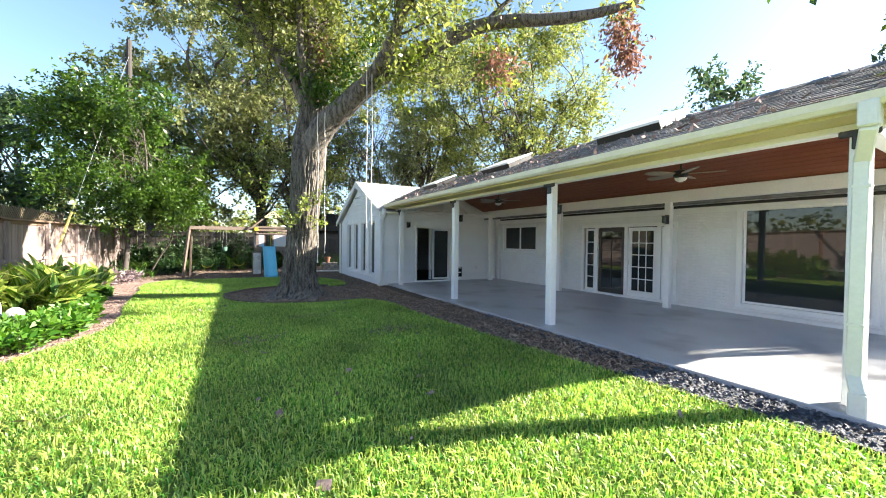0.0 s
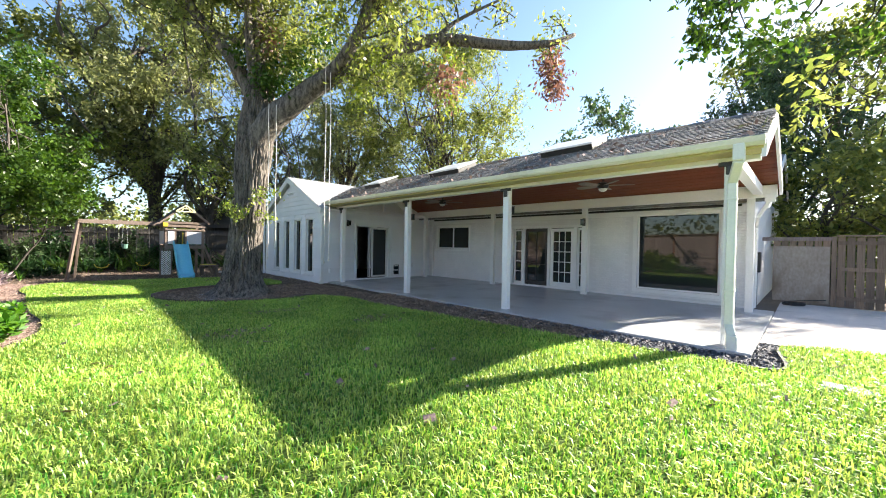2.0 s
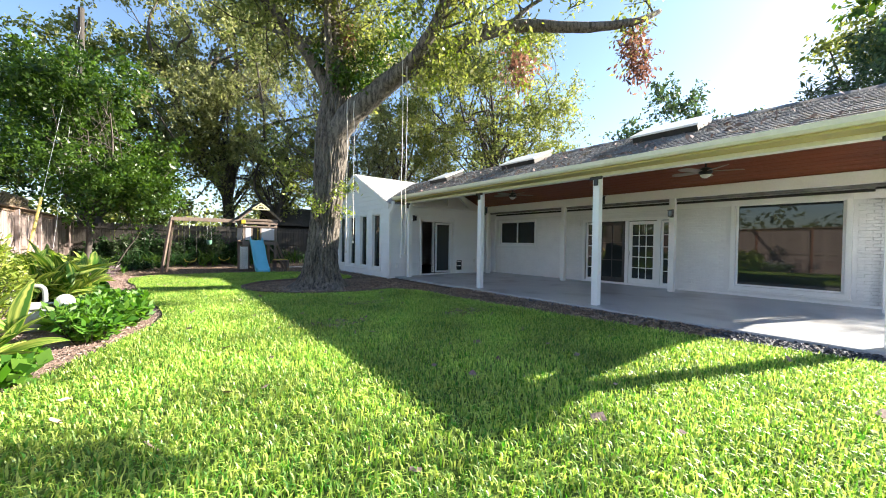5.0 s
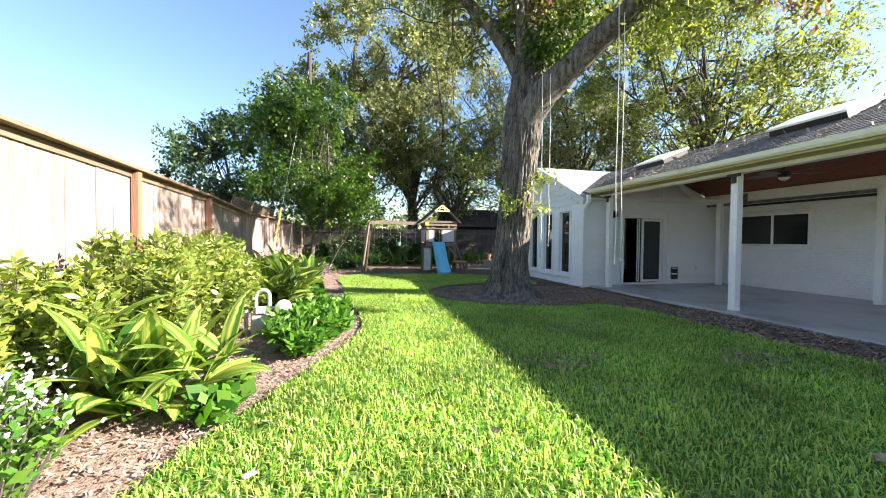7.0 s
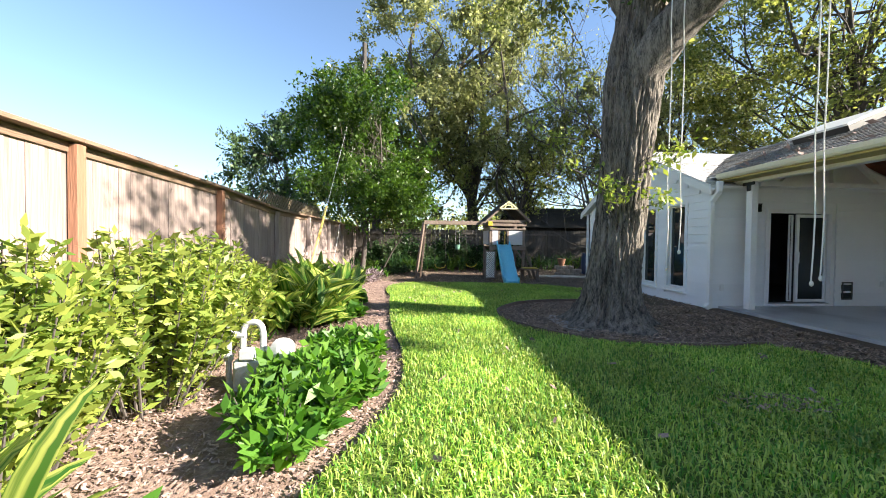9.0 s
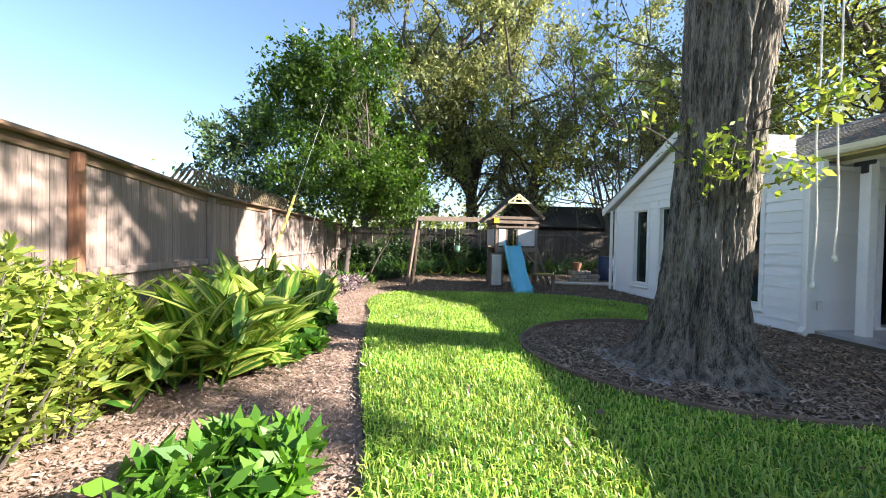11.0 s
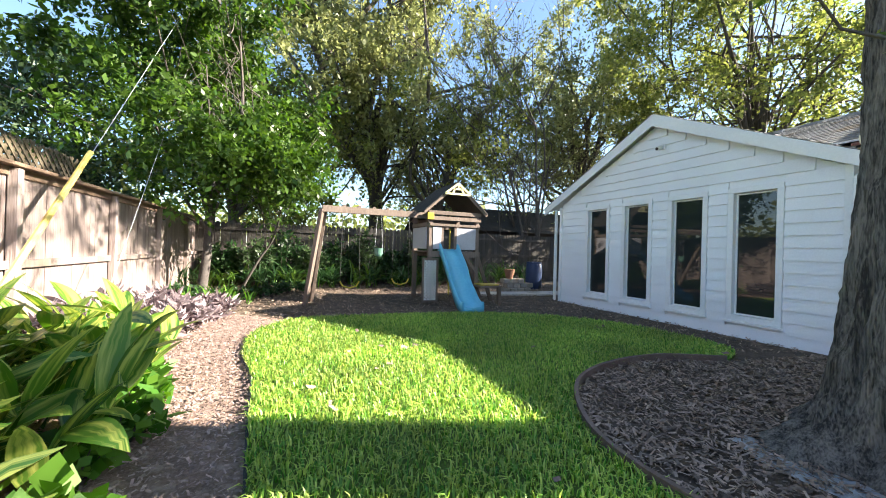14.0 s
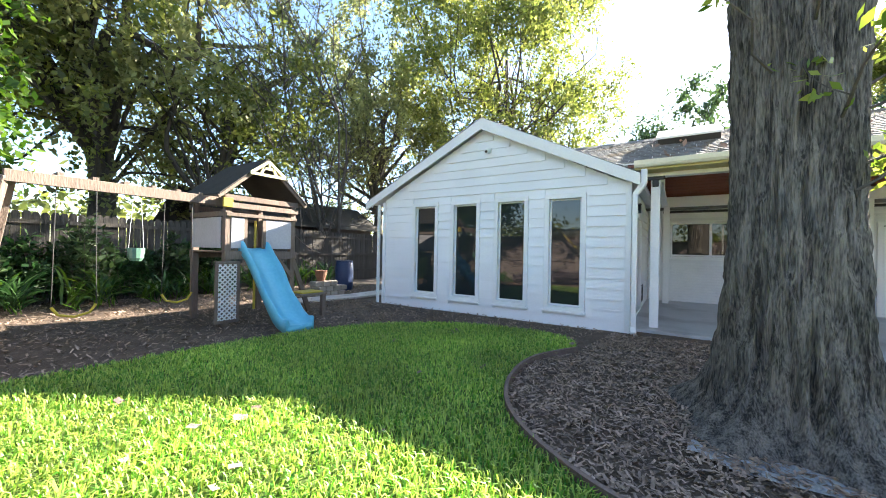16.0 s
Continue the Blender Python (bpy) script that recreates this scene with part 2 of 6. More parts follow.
M_MIDLEAF = leaf_material("glossy_tree_leaf", (0.020, 0.052, 0.009), (0.085, 0.150, 0.022), through_light=0.38, rough=0.35)
M_SHRUB = leaf_material("yellow_green_shrub_leaf", (0.085, 0.150, 0.022), (0.345, 0.385, 0.085), vary=0.28, through_light=0.4)
M_LOWLEAF = leaf_material("bright_low_leaf", (0.045, 0.14, 0.018), (0.14, 0.27, 0.035), vary=0.2, through_light=0.4)
M_GINGER = leaf_material("variegated_leaf", (0.035, 0.115, 0.018), (0.12, 0.24, 0.030), vary=0.2, through_light=0.35, rough=0.3, streak=(0.46, 0.49, 0.12))
M_PURPLE = leaf_material("purple_leaf", (0.075, 0.045, 0.052), (0.40, 0.335, 0.35), vary=0.2, through_light=0.3, rough=0.4)
M_FLOWER = leaf_material("white_petal", (0.65, 0.66, 0.68), (0.82, 0.82, 0.84), vary=0.05, through_light=0.3)
M_REDFLOWER = leaf_material("red_petal", (0.55, 0.02, 0.03), (0.75, 0.05, 0.05), vary=0.05, through_light=0.3)
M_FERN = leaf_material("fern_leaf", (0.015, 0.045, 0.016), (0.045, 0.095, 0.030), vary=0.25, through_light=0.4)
M_FENCE_B = material("brown_fence_board", (0.15, 0.105, 0.075), (0.29, 0.21, 0.155), rough=0.85, scale=1.3, fine=26, bump=0.5, stretch=(3, 3, 0.22), piece=0.2)
M_PLY = material("weathered_plywood", (0.26, 0.21, 0.17), (0.44, 0.38, 0.33), rough=0.85, scale=1.2, fine=20, bump=0.3, stretch=(1, 1, 0.6), spots=(0.20, 0.15, 0.11), spot_scale=1.4, spot_edge=0.56)
M_TWIG = material("bare_twig", (0.05, 0.042, 0.038), (0.13, 0.11, 0.10), rough=0.9, scale=4, fine=30, bump=0.2)

# ---- building helpers ----


def mesh_object(name, mesh, mat, parent=None, label=""):
    if mat and not mesh.materials:
        mesh.materials.append(mat)
    ob = new(name, mesh)
    if parent is not None:
        ob.parent = parent
    if label:
        ob["label"] = label
    return ob


def part(name, bm, mat, parent=None, label="", smooth=False):
    """Link a bmesh as one mesh object, under a thing where one is given."""
    bmesh.ops.recalc_face_normals(bm, faces=bm.faces)
    me = bpy.data.meshes.new(name)
    bm.to_mesh(me)
    bm.free()
    if smooth:
        me.polygons.foreach_set("use_smooth", [True] * len(me.polygons))
    return mesh_object(name, me, mat, parent, label)


def thing(name, x, y, z, label, category, group="", turn=0):
    ob = new(name)
    ob.empty_display_size = 0.1
    ob.matrix_world = pose(x, y, z, 0, 0, turn)
    return tagged(ob, label, category, group)


def box(bm, x0, x1, y0, y1, z0, z1, bevel=0.0, m=None):
    r = bmesh.ops.create_cube(bm, size=1)
    for v in r["verts"]:
        v.co = Vector((x0 + (v.co.x + 0.5) * (x1 - x0), y0 + (v.co.y + 0.5) * (y1 - y0), z0 + (v.co.z + 0.5) * (z1 - z0)))
    if bevel:
        es = {e for v in r["verts"] for e in v.link_edges}
        out = bmesh.ops.bevel(bm, geom=list(es), offset=bevel, segments=1, affect="EDGES")
        vs = {v for f_ in out["faces"] for v in f_.verts} | {v for v in r["verts"] if v.is_valid}
    else:
        vs = set(r["verts"])
    if m is not None:
        for v in vs:
            v.co = m @ v.co
    return bm


def B(*a, **k):
    return box(bmesh.new(), *a, **k)


def beam(bm, p, q, w, h, bevel=0.0, up=(0, 0, 1)):
    """A bar of section w x h from p to q."""
    p, q = Vector(p), Vector(q)
    d = q - p
    yv = d.normalized()
    xv = yv.cross(Vector(up))
    if xv.length < 1e-4:
        xv = Vector((1, 0, 0))
    xv.normalize()
    zv = xv.cross(yv)
    m = Matrix((xv, yv, zv)).transposed().to_4x4()
    m.translation = p
    return box(bm, -w / 2, w / 2, 0, d.length, -h / 2, h / 2, bevel, m)


def tube(bm, pts, radii, seg=10, cap=True, wobble=0.0, rng=random):
    """A round, tapering tube along points."""
    pts = [Vector(p) for p in pts]
    rings = []
    side = None
    for i, p in enumerate(pts):
        d = (pts[min(i + 1, len(pts) - 1)] - pts[max(i - 1, 0)]).normalized()
        if side is None:
            side = d.orthogonal().normalized()
        side = (side - d * side.dot(d)).normalized()
        other = d.cross(side)
        r = radii[i] if isinstance(radii, (list, tuple)) else radii
        ring = []
        for k in range(seg):
            a = 2 * math.pi * k / seg
            rr = r * (1 + wobble * (rng.random() - 0.5))
            ring.append(bm.verts.new(p + (side * math.cos(a) + other * math.sin(a)) * rr))
        rings.append(ring)
    for a, b in zip(rings, rings[1:]):
        for k in range(seg):
            bm.faces.new((a[k], a[(k + 1) % seg], b[(k + 1) % seg], b[k]))
    if cap:
        bm.faces.new(rings[0][::-1])
        bm.faces.new(rings[-1])
    return bm


def prism(bm, outline, axis, lo, hi):
    """A flat outline pushed along an axis: the outline gives the other two coordinates in order."""
    def place(u, v, w):
        return {"x": (w, u, v), "y": (u, w, v), "z": (u, v, w)}[axis]
    a = [bm.verts.new(place(u, v, lo)) for u, v in outline]
    b = [bm.verts.new(place(u, v, hi)) for u, v in outline]
    bm.faces.new(a[::-1])
    bm.faces.new(b)
    for i in range(len(a)):
        j = (i + 1) % len(a)
        bm.faces.new((a[i], a[j], b[j], b[i]))
    return bm


def quads(name, v, mat, parent=None, label="", per=4, uv=None):
    """One mesh of many loose quads (or triangles) from an array of corners."""
    v = np.asarray(v, dtype=np.float32).reshape(-1, 3)
    n = len(v) // per
    me = bpy.data.meshes.new(name)
    me.vertices.add(len(v))
    me.vertices.foreach_set("co", v.ravel())
    me.loops.add(len(v))
    me.loops.foreach_set("vertex_index", np.arange(len(v), dtype=np.int32))
    me.polygons.add(n)
    me.polygons.foreach_set("loop_start", np.arange(0, len(v), per, dtype=np.int32))
    me.polygons.foreach_set("loop_total", np.full(n, per, dtype=np.int32))
    if uv is not None:
        me.uv_layers.new(name="UVMap").data.foreach_set("uv", np.asarray(uv, dtype=np.float32).ravel())
    me.update(calc_edges=True)
    return mesh_object(name, me, mat, parent, label)


def strips(name, rows, mat, parent=None, label="", smooth=True, uv=True):
    """Many loose ribbons: rows is (count, steps, 2, 3), left and right edge of each ribbon from foot to tip."""
    rows = np.asarray(rows, dtype=np.float32)
    n, s = rows.shape[:2]
    idx = np.arange(n * s * 2, dtype=np.int32).reshape(n, s, 2)
    f_ = np.stack([idx[:, :-1, 0], idx[:, :-1, 1], idx[:, 1:, 1], idx[:, 1:, 0]], -1).reshape(-1, 4)
    me = bpy.data.meshes.new(name)
    me.vertices.add(n * s * 2)
    me.vertices.foreach_set("co", rows.ravel())
    me.loops.add(f_.size)
    me.loops.foreach_set("vertex_index", f_.ravel())
    me.polygons.add(len(f_))
    me.polygons.foreach_set("loop_start", np.arange(0, f_.size, 4, dtype=np.int32))
    me.polygons.foreach_set("loop_total", np.full(len(f_), 4, dtype=np.int32))
    if smooth:
        me.polygons.foreach_set("use_smooth", np.ones(len(f_), dtype=bool))
    if uv:
        along = np.broadcast_to(np.linspace(0, 1, s)[None, :, None], (n, s, 2))
        across = np.broadcast_to(np.array([0.0, 1.0])[None, None, :], (n, s, 2))
        shift = np.random.default_rng(5).random((n, 1, 1)) * 7
        u = np.stack([across + shift * 9.0, along + shift * 3.0], -1).reshape(-1, 2)
        me.uv_layers.new(name="UVMap").data.foreach_set("uv", u[f_.ravel()].astype(np.float32).ravel())
    me.update(calc_edges=True)
    return mesh_object(name, me, mat, parent, label)


def unit(a):
    return a / np.maximum(np.linalg.norm(a, axis=-1, keepdims=True), 1e-6)


def leaf_quads(centres, size, rng, droop=0.3, aspect=0.5, spread=0.35, outward=None):
    """Pointed leaves (a rhomb each) round given places, each with its own lie."""
    n = len(centres)
    d = rng.normal(size=(n, 3))
    d[:, 2] -= droop
    if outward is not None:
        d += outward
    d = unit(d)
    nrm = rng.normal(size=(n, 3)) * 0.8 + np.array([0, 0, 0.9])
    sde = unit(np.cross(d, nrm))
    s = size * (1 + spread * rng.normal(size=(n, 1))).clip(0.4, 1.8)
    c = centres
    return np.stack([c, c + d * s * 0.5 + sde * s * aspect * 0.5, c + d * s, c + d * s * 0.5 - sde * s * aspect * 0.5], 1)


def inside(poly, x, y):
    """Which points lie in a plan outline."""
    res = np.zeros(len(x), dtype=bool)
    for (x0, y0), (x1, y1) in zip(poly, poly[1:] + poly[:1]):
        hit = ((y0 > y) != (y1 > y)) & (x < (x1 - x0) * (y - y0) / (y1 - y0 + 1e-12) + x0)
        res ^= hit
    return res


def smooth_line(pts, steps=8, closed=False):
    """A soft curve through plan points."""
    n = len(pts)
    out = []
    for i in range(n if closed else n - 1):
        p = [pts[(i + k) % n] if closed else pts[min(max(i + k, 0), n - 1)] for k in (-1, 0, 1, 2)]
        for s in range(steps):
            t = s / steps
            out.append(tuple(0.5 * (2 * p[1][k] + (p[2][k] - p[0][k]) * t + (2 * p[0][k] - 5 * p[1][k] + 4 * p[2][k] - p[3][k]) * t * t
                                    + (3 * p[1][k] - p[0][k] - 3 * p[2][k] + p[3][k]) * t ** 3) for k in range(len(pts[0]))))
    if not closed:
        out.append(tuple(pts[-1]))
    return out

# ---- ground ----
LAWN_LEFT = [(-8.3, -20), (-8.2, -13), (-8.0, -9.2), (-7.75, -7.5), (-7.38, -6.5), (-6.9, -5.3), (-6.54, -4.2), (-6.55, -3.0), (-6.78, -1.6),
             (-6.96, 0.4), (-7.03, 1.5), (-7.22, 2.6), (-7.15, 3.6), (-6.75, 4.35), (-6.1, 4.5), (-5.3, 4.45), (-4.3, 4.35), (-3.3, 4.2),
             (-2.2, 3.7), (-1.35, 2.8), (-1.0, 1.6), (-1.15, 0.75), (-1.8, 0.45)]
RING = [(-1.8, 0.45), (-2.6, 0.78), (-3.4, 0.74), (-4.05, 0.48), (-4.5, 0.05), (-4.82, -0.55), (-4.8, -1.3), (-4.5, -1.95), (-3.95, -2.5), (-3.2, -2.82), (-2.3, -2.92), (-1.6, -2.85)]
LAWN_RIGHT = [(-1.6, -2.85), (-1.2, -3.6), (-1.1, -5.4), (-0.85, -8.0), (-0.62, -9.6), (-0.42, -11.2), (-0.22, -11.95), (1.3, -12.0), (1.75, -14.0), (1.9, -20)]
left_line, ring_line, right_line = smooth_line(LAWN_LEFT), smooth_line(RING), smooth_line(LAWN_RIGHT)
LAWN = left_line + ring_line + right_line


def relief_sheet(name, outline, z, mat, label, category, step=0.16, height=0.05, seed=3):
    """Loose ground with small mounds inside an outline."""
    xs, ys = [p[0] for p in outline], [p[1] for p in outline]
    gx, gy = np.arange(min(xs), max(xs) + step, step), np.arange(min(ys), max(ys) + step, step)
    cx, cy = np.meshgrid(gx, gy, indexing="ij")
    keep = np.zeros(cx.shape, dtype=bool)
    for du in (-0.35, 0.5, 1.35):
        for dv in (-0.35, 0.5, 1.35):
            keep |= inside(outline, (cx + step * du).ravel(), (cy + step * dv).ravel()).reshape(cx.shape)
    bm = bmesh.new()
    cache = {}

    def vert(i, j):
        if (i, j) not in cache:
            x, y = gx[0] + i * step, gy[0] + j * step
            h_ = noise.noise(Vector((x * 1.3, y * 1.3, seed))) * 0.6 + noise.noise(Vector((x * 4, y * 4, seed))) * 0.4
            cache[i, j] = bm.verts.new((x, y, z + height * (0.5 + 0.5 * h_)))
        return cache[i, j]

    for i, j in zip(*np.nonzero(keep)):
        bm.faces.new((vert(i, j), vert(i + 1, j), vert(i + 1, j + 1), vert(i, j + 1)))
    return tagged(part(name, bm, mat, smooth=True), label, category, kind="structure")


bm = bmesh.new()
box(bm, -400, 400, -400, 400, -0.5, -0.03)
tagged(part("ground", bm, M_EARTH), "bare brown earth of the yard and beyond", "ground", kind="structure")
tagged(part("lawn_soil", prism(bmesh.new(), LAWN, "z", -0.06, 0.022), M_SOIL), "green thatch under the lawn grass", "ground", kind="structure")
BED_LEFT = [(-9.47, -20)] + left_line[:105] + [(-6.75, 4.35), (-7.3, 4.9), (-7.8, 5.3), (-9.47, 5.6)]
relief_sheet("mulch_bed", BED_LEFT, -0.025, M_MULCH, "sunlit bark mulch along the fence bed", "mulch", height=0.03)
PLAY = [(-9.47, 5.45), (-7.8, 5.25), (-7.3, 4.8), (-6.75, 4.3), (-6.1, 4.45), (-5.3, 4.4), (-4.3, 4.3), (-3.3, 4.15), (-2.2, 3.65), (-1.35, 2.75), (-0.95, 1.6), (-1.1, 0.7), (0.0, 0.3), (0.0, 6.5), (3, 6.5), (3, 11.2), (-9.47, 11.2)]
relief_sheet("play_mulch", PLAY, -0.028, M_MULCH_BROWN_SHADE, "bark mulch coloured dark for the shade round the play set", "mulch", height=0.03, seed=8)
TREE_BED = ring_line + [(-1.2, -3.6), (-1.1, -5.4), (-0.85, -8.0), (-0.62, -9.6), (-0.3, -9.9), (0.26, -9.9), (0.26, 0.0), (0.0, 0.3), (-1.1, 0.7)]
relief_sheet("tree_mulch", TREE_BED, -0.02, M_MULCH_BROWN_SHADE, "brown shredded mulch in the oak's ring and along the patio", "mulch", height=0.032, seed=5)
GRAVEL = [(-0.62, -9.6), (-0.42, -11.2), (-0.22, -11.92), (1.35, -11.92), (1.35, -11.62), (0.24, -11.62), (0.24, -6.0), (0.0, -6.0), (-0.05, -9.6)]
relief_sheet("gravel_strip", GRAVEL, -0.02, M_GRAVEL, "dark grey gravel strip beside the patio", "gravel", step=0.1, height=0.03, seed=9)


def edging(name, line, z0, z1, w, mat, label):
    """A thin upright band that follows a plan line."""
    bm = bmesh.new()
    prev = None
    for i, (x, y) in enumerate(line):
        a, b = Vector(line[max(i - 1, 0)]), Vector(line[min(i + 1, len(line) - 1)])
        d = (b - a).normalized()
        s = Vector((-d.y, d.x)) * w / 2
        zz = z1 + 0.006 * noise.noise(Vector((x * 2, y * 2, 0)))
        cur = [bm.verts.new(c) for c in ((x - s.x, y - s.y, z0), (x - s.x, y - s.y, zz), (x + s.x, y + s.y, zz), (x + s.x, y + s.y, z0))]
        if prev:
            for k in range(3):
                bm.faces.new((prev[k], prev[k + 1], cur[k + 1], cur[k]))
        else:
            bm.faces.new(cur)
        prev = cur
    bm.faces.new(prev[::-1])
    return tagged(part(name, bm, mat, smooth=False), label, "edging", kind="structure")


edging("edging_ring", ring_line, -0.06, 0.085, 0.035, M_EDGING, "brown plastic lawn edging round the oak's mulch ring")
# This black band imitates shadow in the trench between lawn and mulch.
edging("edging_bed", left_line[8 * 1:8 * 14], -0.06, 0.03, 0.02, M_KERB_TRENCH, "black band standing for the trench shadow along the fence bed")
edging("edging_play", left_line[8 * 14:8 * 20], -0.06, 0.035, 0.03, M_EDGING, "brown edging before the play area")
edging("edging_gravel", right_line[8 * 4:8 * 7 + 1], -0.06, 0.05, 0.04, M_KERB_TRENCH, "black border along the gravel strip")
tagged(part("drain_cover", B(-0.70, -0.48, -12.65, -12.25, 0.03, 0.06, 0.01), M_CONCRETE), "pale concrete drain cover set in the grass", "drain cover")
ash = [(-3.78 + (0.20 + 0.05 * math.sin(3 * k)) * math.cos(k * 0.524) * 1.0, -1.35 + (0.55 + 0.09 * math.sin(2.3 * k)) * math.sin(k * 0.524)) for k in range(12)]
relief_sheet("ash_patch", ash, 0.0, M_ASH, "pale grey ash spilled at the oak's foot", "ash", step=0.05, height=0.035, seed=14)

# ---- house ----
WALL_X, POST_X, INNER_X, DECK = 5.2, 0.59, 4.53, 0.05
PORCH_Y0, PORCH_Y1 = -11.7, 0.05
RIDGE_X, RIDGE_Z, EAVE_Z = 2.35, 3.86, 2.90


def wall_with_holes(name, axis, at, thick, u0, u1, z0, z1, holes, mat, label):
    """A straight wall of blocks round its openings; axis is the one it is thin along, holes are (u0, u1, z0, z1)."""
    bm = bmesh.new()

    def blk(a, b, c, d):
        if b - a < 1e-3 or d - c < 1e-3:
            return
        if axis == "x":
            box(bm, at, at + thick, a, b, c, d)
        else:
            box(bm, a, b, at, at + thick, c, d)
    cur = u0
    for a, b, c, d in sorted(holes):
        blk(cur, a, z0, z1)
        blk(a, b, z0, c)
        blk(a, b, d, z1)
        cur = b
    blk(cur, u1, z0, z1)
    return tagged(part(name, bm, mat), label, "wall", kind="structure")


tagged(part("patio_floor", B(0.24, WALL_X, -11.62, 0.1, -0.1, DECK, 0.01), M_CONCRETE), "smooth grey concrete patio slab", "patio", kind="structure")
tagged(part("driveway", prism(bmesh.new(), [(1.36, -11.63), (7.65, -11.63), (7.65, -20), (1.95, -20), (1.78, -14)], "z", -0.1, 0.012), M_SLAB), "pale sunlit concrete slab beside the house", "driveway", kind="structure")

BIG = (-10.6, -8.68, 0.30, 2.40)
FRENCH = (-7.26, -4.44, DECK, 2.12)
SMALL = (-2.32, -0.48, 1.30, 2.24)
wall_back = wall_with_holes("wall_patio", "x", WALL_X, 0.2, -11.2, 0.1, DECK, 2.95, [BIG, FRENCH, SMALL], M_BRICK, "white painted brick wall behind the patio")
SLIDER = (1.38, 2.90, 0.09, 2.14)
wall_slider = wall_with_holes("wall_slider", "y", 0.1, 0.2, 0.04, WALL_X + 0.2, -0.05, 2.56, [SLIDER], M_SIDING, "white annex wall with a sliding glass door")
GW = [(4.00, 4.56), (2.94, 3.50), (1.88, 2.44), (0.81, 1.39)]
GZ = (0.345, 2.34)
wall_annex = wall_with_holes("wall_annex", "x", 0.03, 0.17, 0.1, 5.53, -0.05, 2.56, [(a, b, *GZ) for a, b in GW], M_SIDING, "white lap siding gable wall of the annex")
part("gable", prism(bmesh.new(), [(0.1, 2.56), (5.53, 2.56), (2.78, 3.92)], "x", 0.03, 0.2), M_SIDING, wall_annex)
tagged(part("wall_annex_far", B(0.2, 9.0, 5.36, 5.53, -0.05, 2.56), M_SIDING), "white far side wall of the annex", "wall", kind="structure")
tagged(part("floor_annex", B(0.2, 9.0, 0.3, 5.36, -0.05, 0.06), M_ROOM), "floor inside the annex, coloured dark as an unlit room", "floor", kind="structure")
tagged(part("wall_annex_inner", B(6.0, 6.1, 0.3, 5.36, 0.06, 2.56), M_ROOM), "wall inside the annex, coloured dark as an unlit room", "wall", kind="structure")
tagged(part("ceiling_annex", B(0.2, 9.0, 0.3, 5.36, 2.5, 2.56), M_ROOM), "ceiling inside the annex, coloured dark as an unlit room", "ceiling", kind="structure")
tagged(part("wall_house_end", B(WALL_X, 18.5, -11.2, -11.0, -0.05, 2.7), M_BRICK), "white painted brick end wall of the house", "wall", kind="structure")
part("gable", prism(bmesh.new(), [(WALL_X, 2.7), (18.5, 2.7), (11.9, 4.75)], "y", -11.2, -11.0), M_BRICK, bpy.data.objects["wall_house_end"])
tagged(part("floor_house", B(WALL_X + 0.2, 9.5, -11.0, 0.1, -0.05, 0.06), M_ROOM), "floor inside the house, coloured dark as an unlit room", "floor", kind="structure")
tagged(part("ceiling_house", B(WALL_X + 0.2, 9.5, -11.0, 0.1, 2.6, 2.7), M_ROOM), "ceiling inside the house, coloured dark as an unlit room", "ceiling", kind="structure")
tagged(part("wall_house_inner", B(9.4, 9.5, -11.0, 5.5, 0.06, 2.6), M_ROOM), "wall inside the house, coloured dark as an unlit room", "wall", kind="structure")
tagged(part("wall_house_far", B(9.0, 18.5, 5.36, 5.53, -0.05, 2.7), M_BRICK), "plain far wall of the house", "wall", kind="structure")


def roof_slab(name, axis, lo, hi, p, q, thick, mat, parent=None, label=""):
    """A sloping roof deck between the lines p and q (u, z), running along axis."""
    d = Vector((q[0] - p[0], q[1] - p[1])).normalized()
    nrm = Vector((-d.y, d.x))
    if nrm.y < 0:
        nrm = -nrm
    o = [p, q, (q[0] - nrm.x * thick, q[1] - nrm.y * thick), (p[0] - nrm.x * thick, p[1] - nrm.y * thick)]
    return part(name, prism(bmesh.new(), o, axis, lo, hi), mat, parent, label)


def shingle_courses(name, axis, lo, hi, p, q, mat, parent, seed=1, tab=0.30, expo=0.145, skip=None):
    """Overlapping shingle tabs on a slope, each a thin slanted plate."""
    rng = np.random.default_rng(seed)
    pv, qv = np.array(p, float), np.array(q, float)
    run = np.linalg.norm(qv - pv)
    d = (qv - pv) / run
    nrm = np.array([-d[1], d[0]])
    if nrm[1] < 0:
        nrm = -nrm
    rows = []
    for k in range(int(run / expo) + 1):
        u = lo - rng.random() * tab
        while u < hi:
            w = tab * (0.75 + 0.5 * rng.random())
            a, b = max(u, lo), min(u + w - 0.008, hi)
            u += w
            if b - a < 0.04:
                continue
            s0, s1 = k * expo - 0.01 * rng.random(), min((k + 1) * expo + 0.02, run)
            up = 0.012 + 0.008 * rng.random()
            f0, f1 = pv + d * s0 + nrm * up, pv + d * s1 + nrm * 0.003
            g0 = pv + d * s0
            def put(w_, c):
                return (w_, c[0], c[1]) if axis == "x" else (c[0], w_, c[1])
            rows.append([put(a, f0), put(b, f0), put(b, f1), put(a, f1)])
            rows.append([put(a, g0), put(b, g0), put(b, f0), put(a, f0)])
    ob = quads(name, np.array(rows), mat, parent)
    ob["kind"] = "stuff"
    return ob


porch_roof = thing("porch_roof", RIDGE_X, -5.8, 3.8, "grey shingled gable roof over the patio", "roof")
tagged(porch_roof, kind="structure")


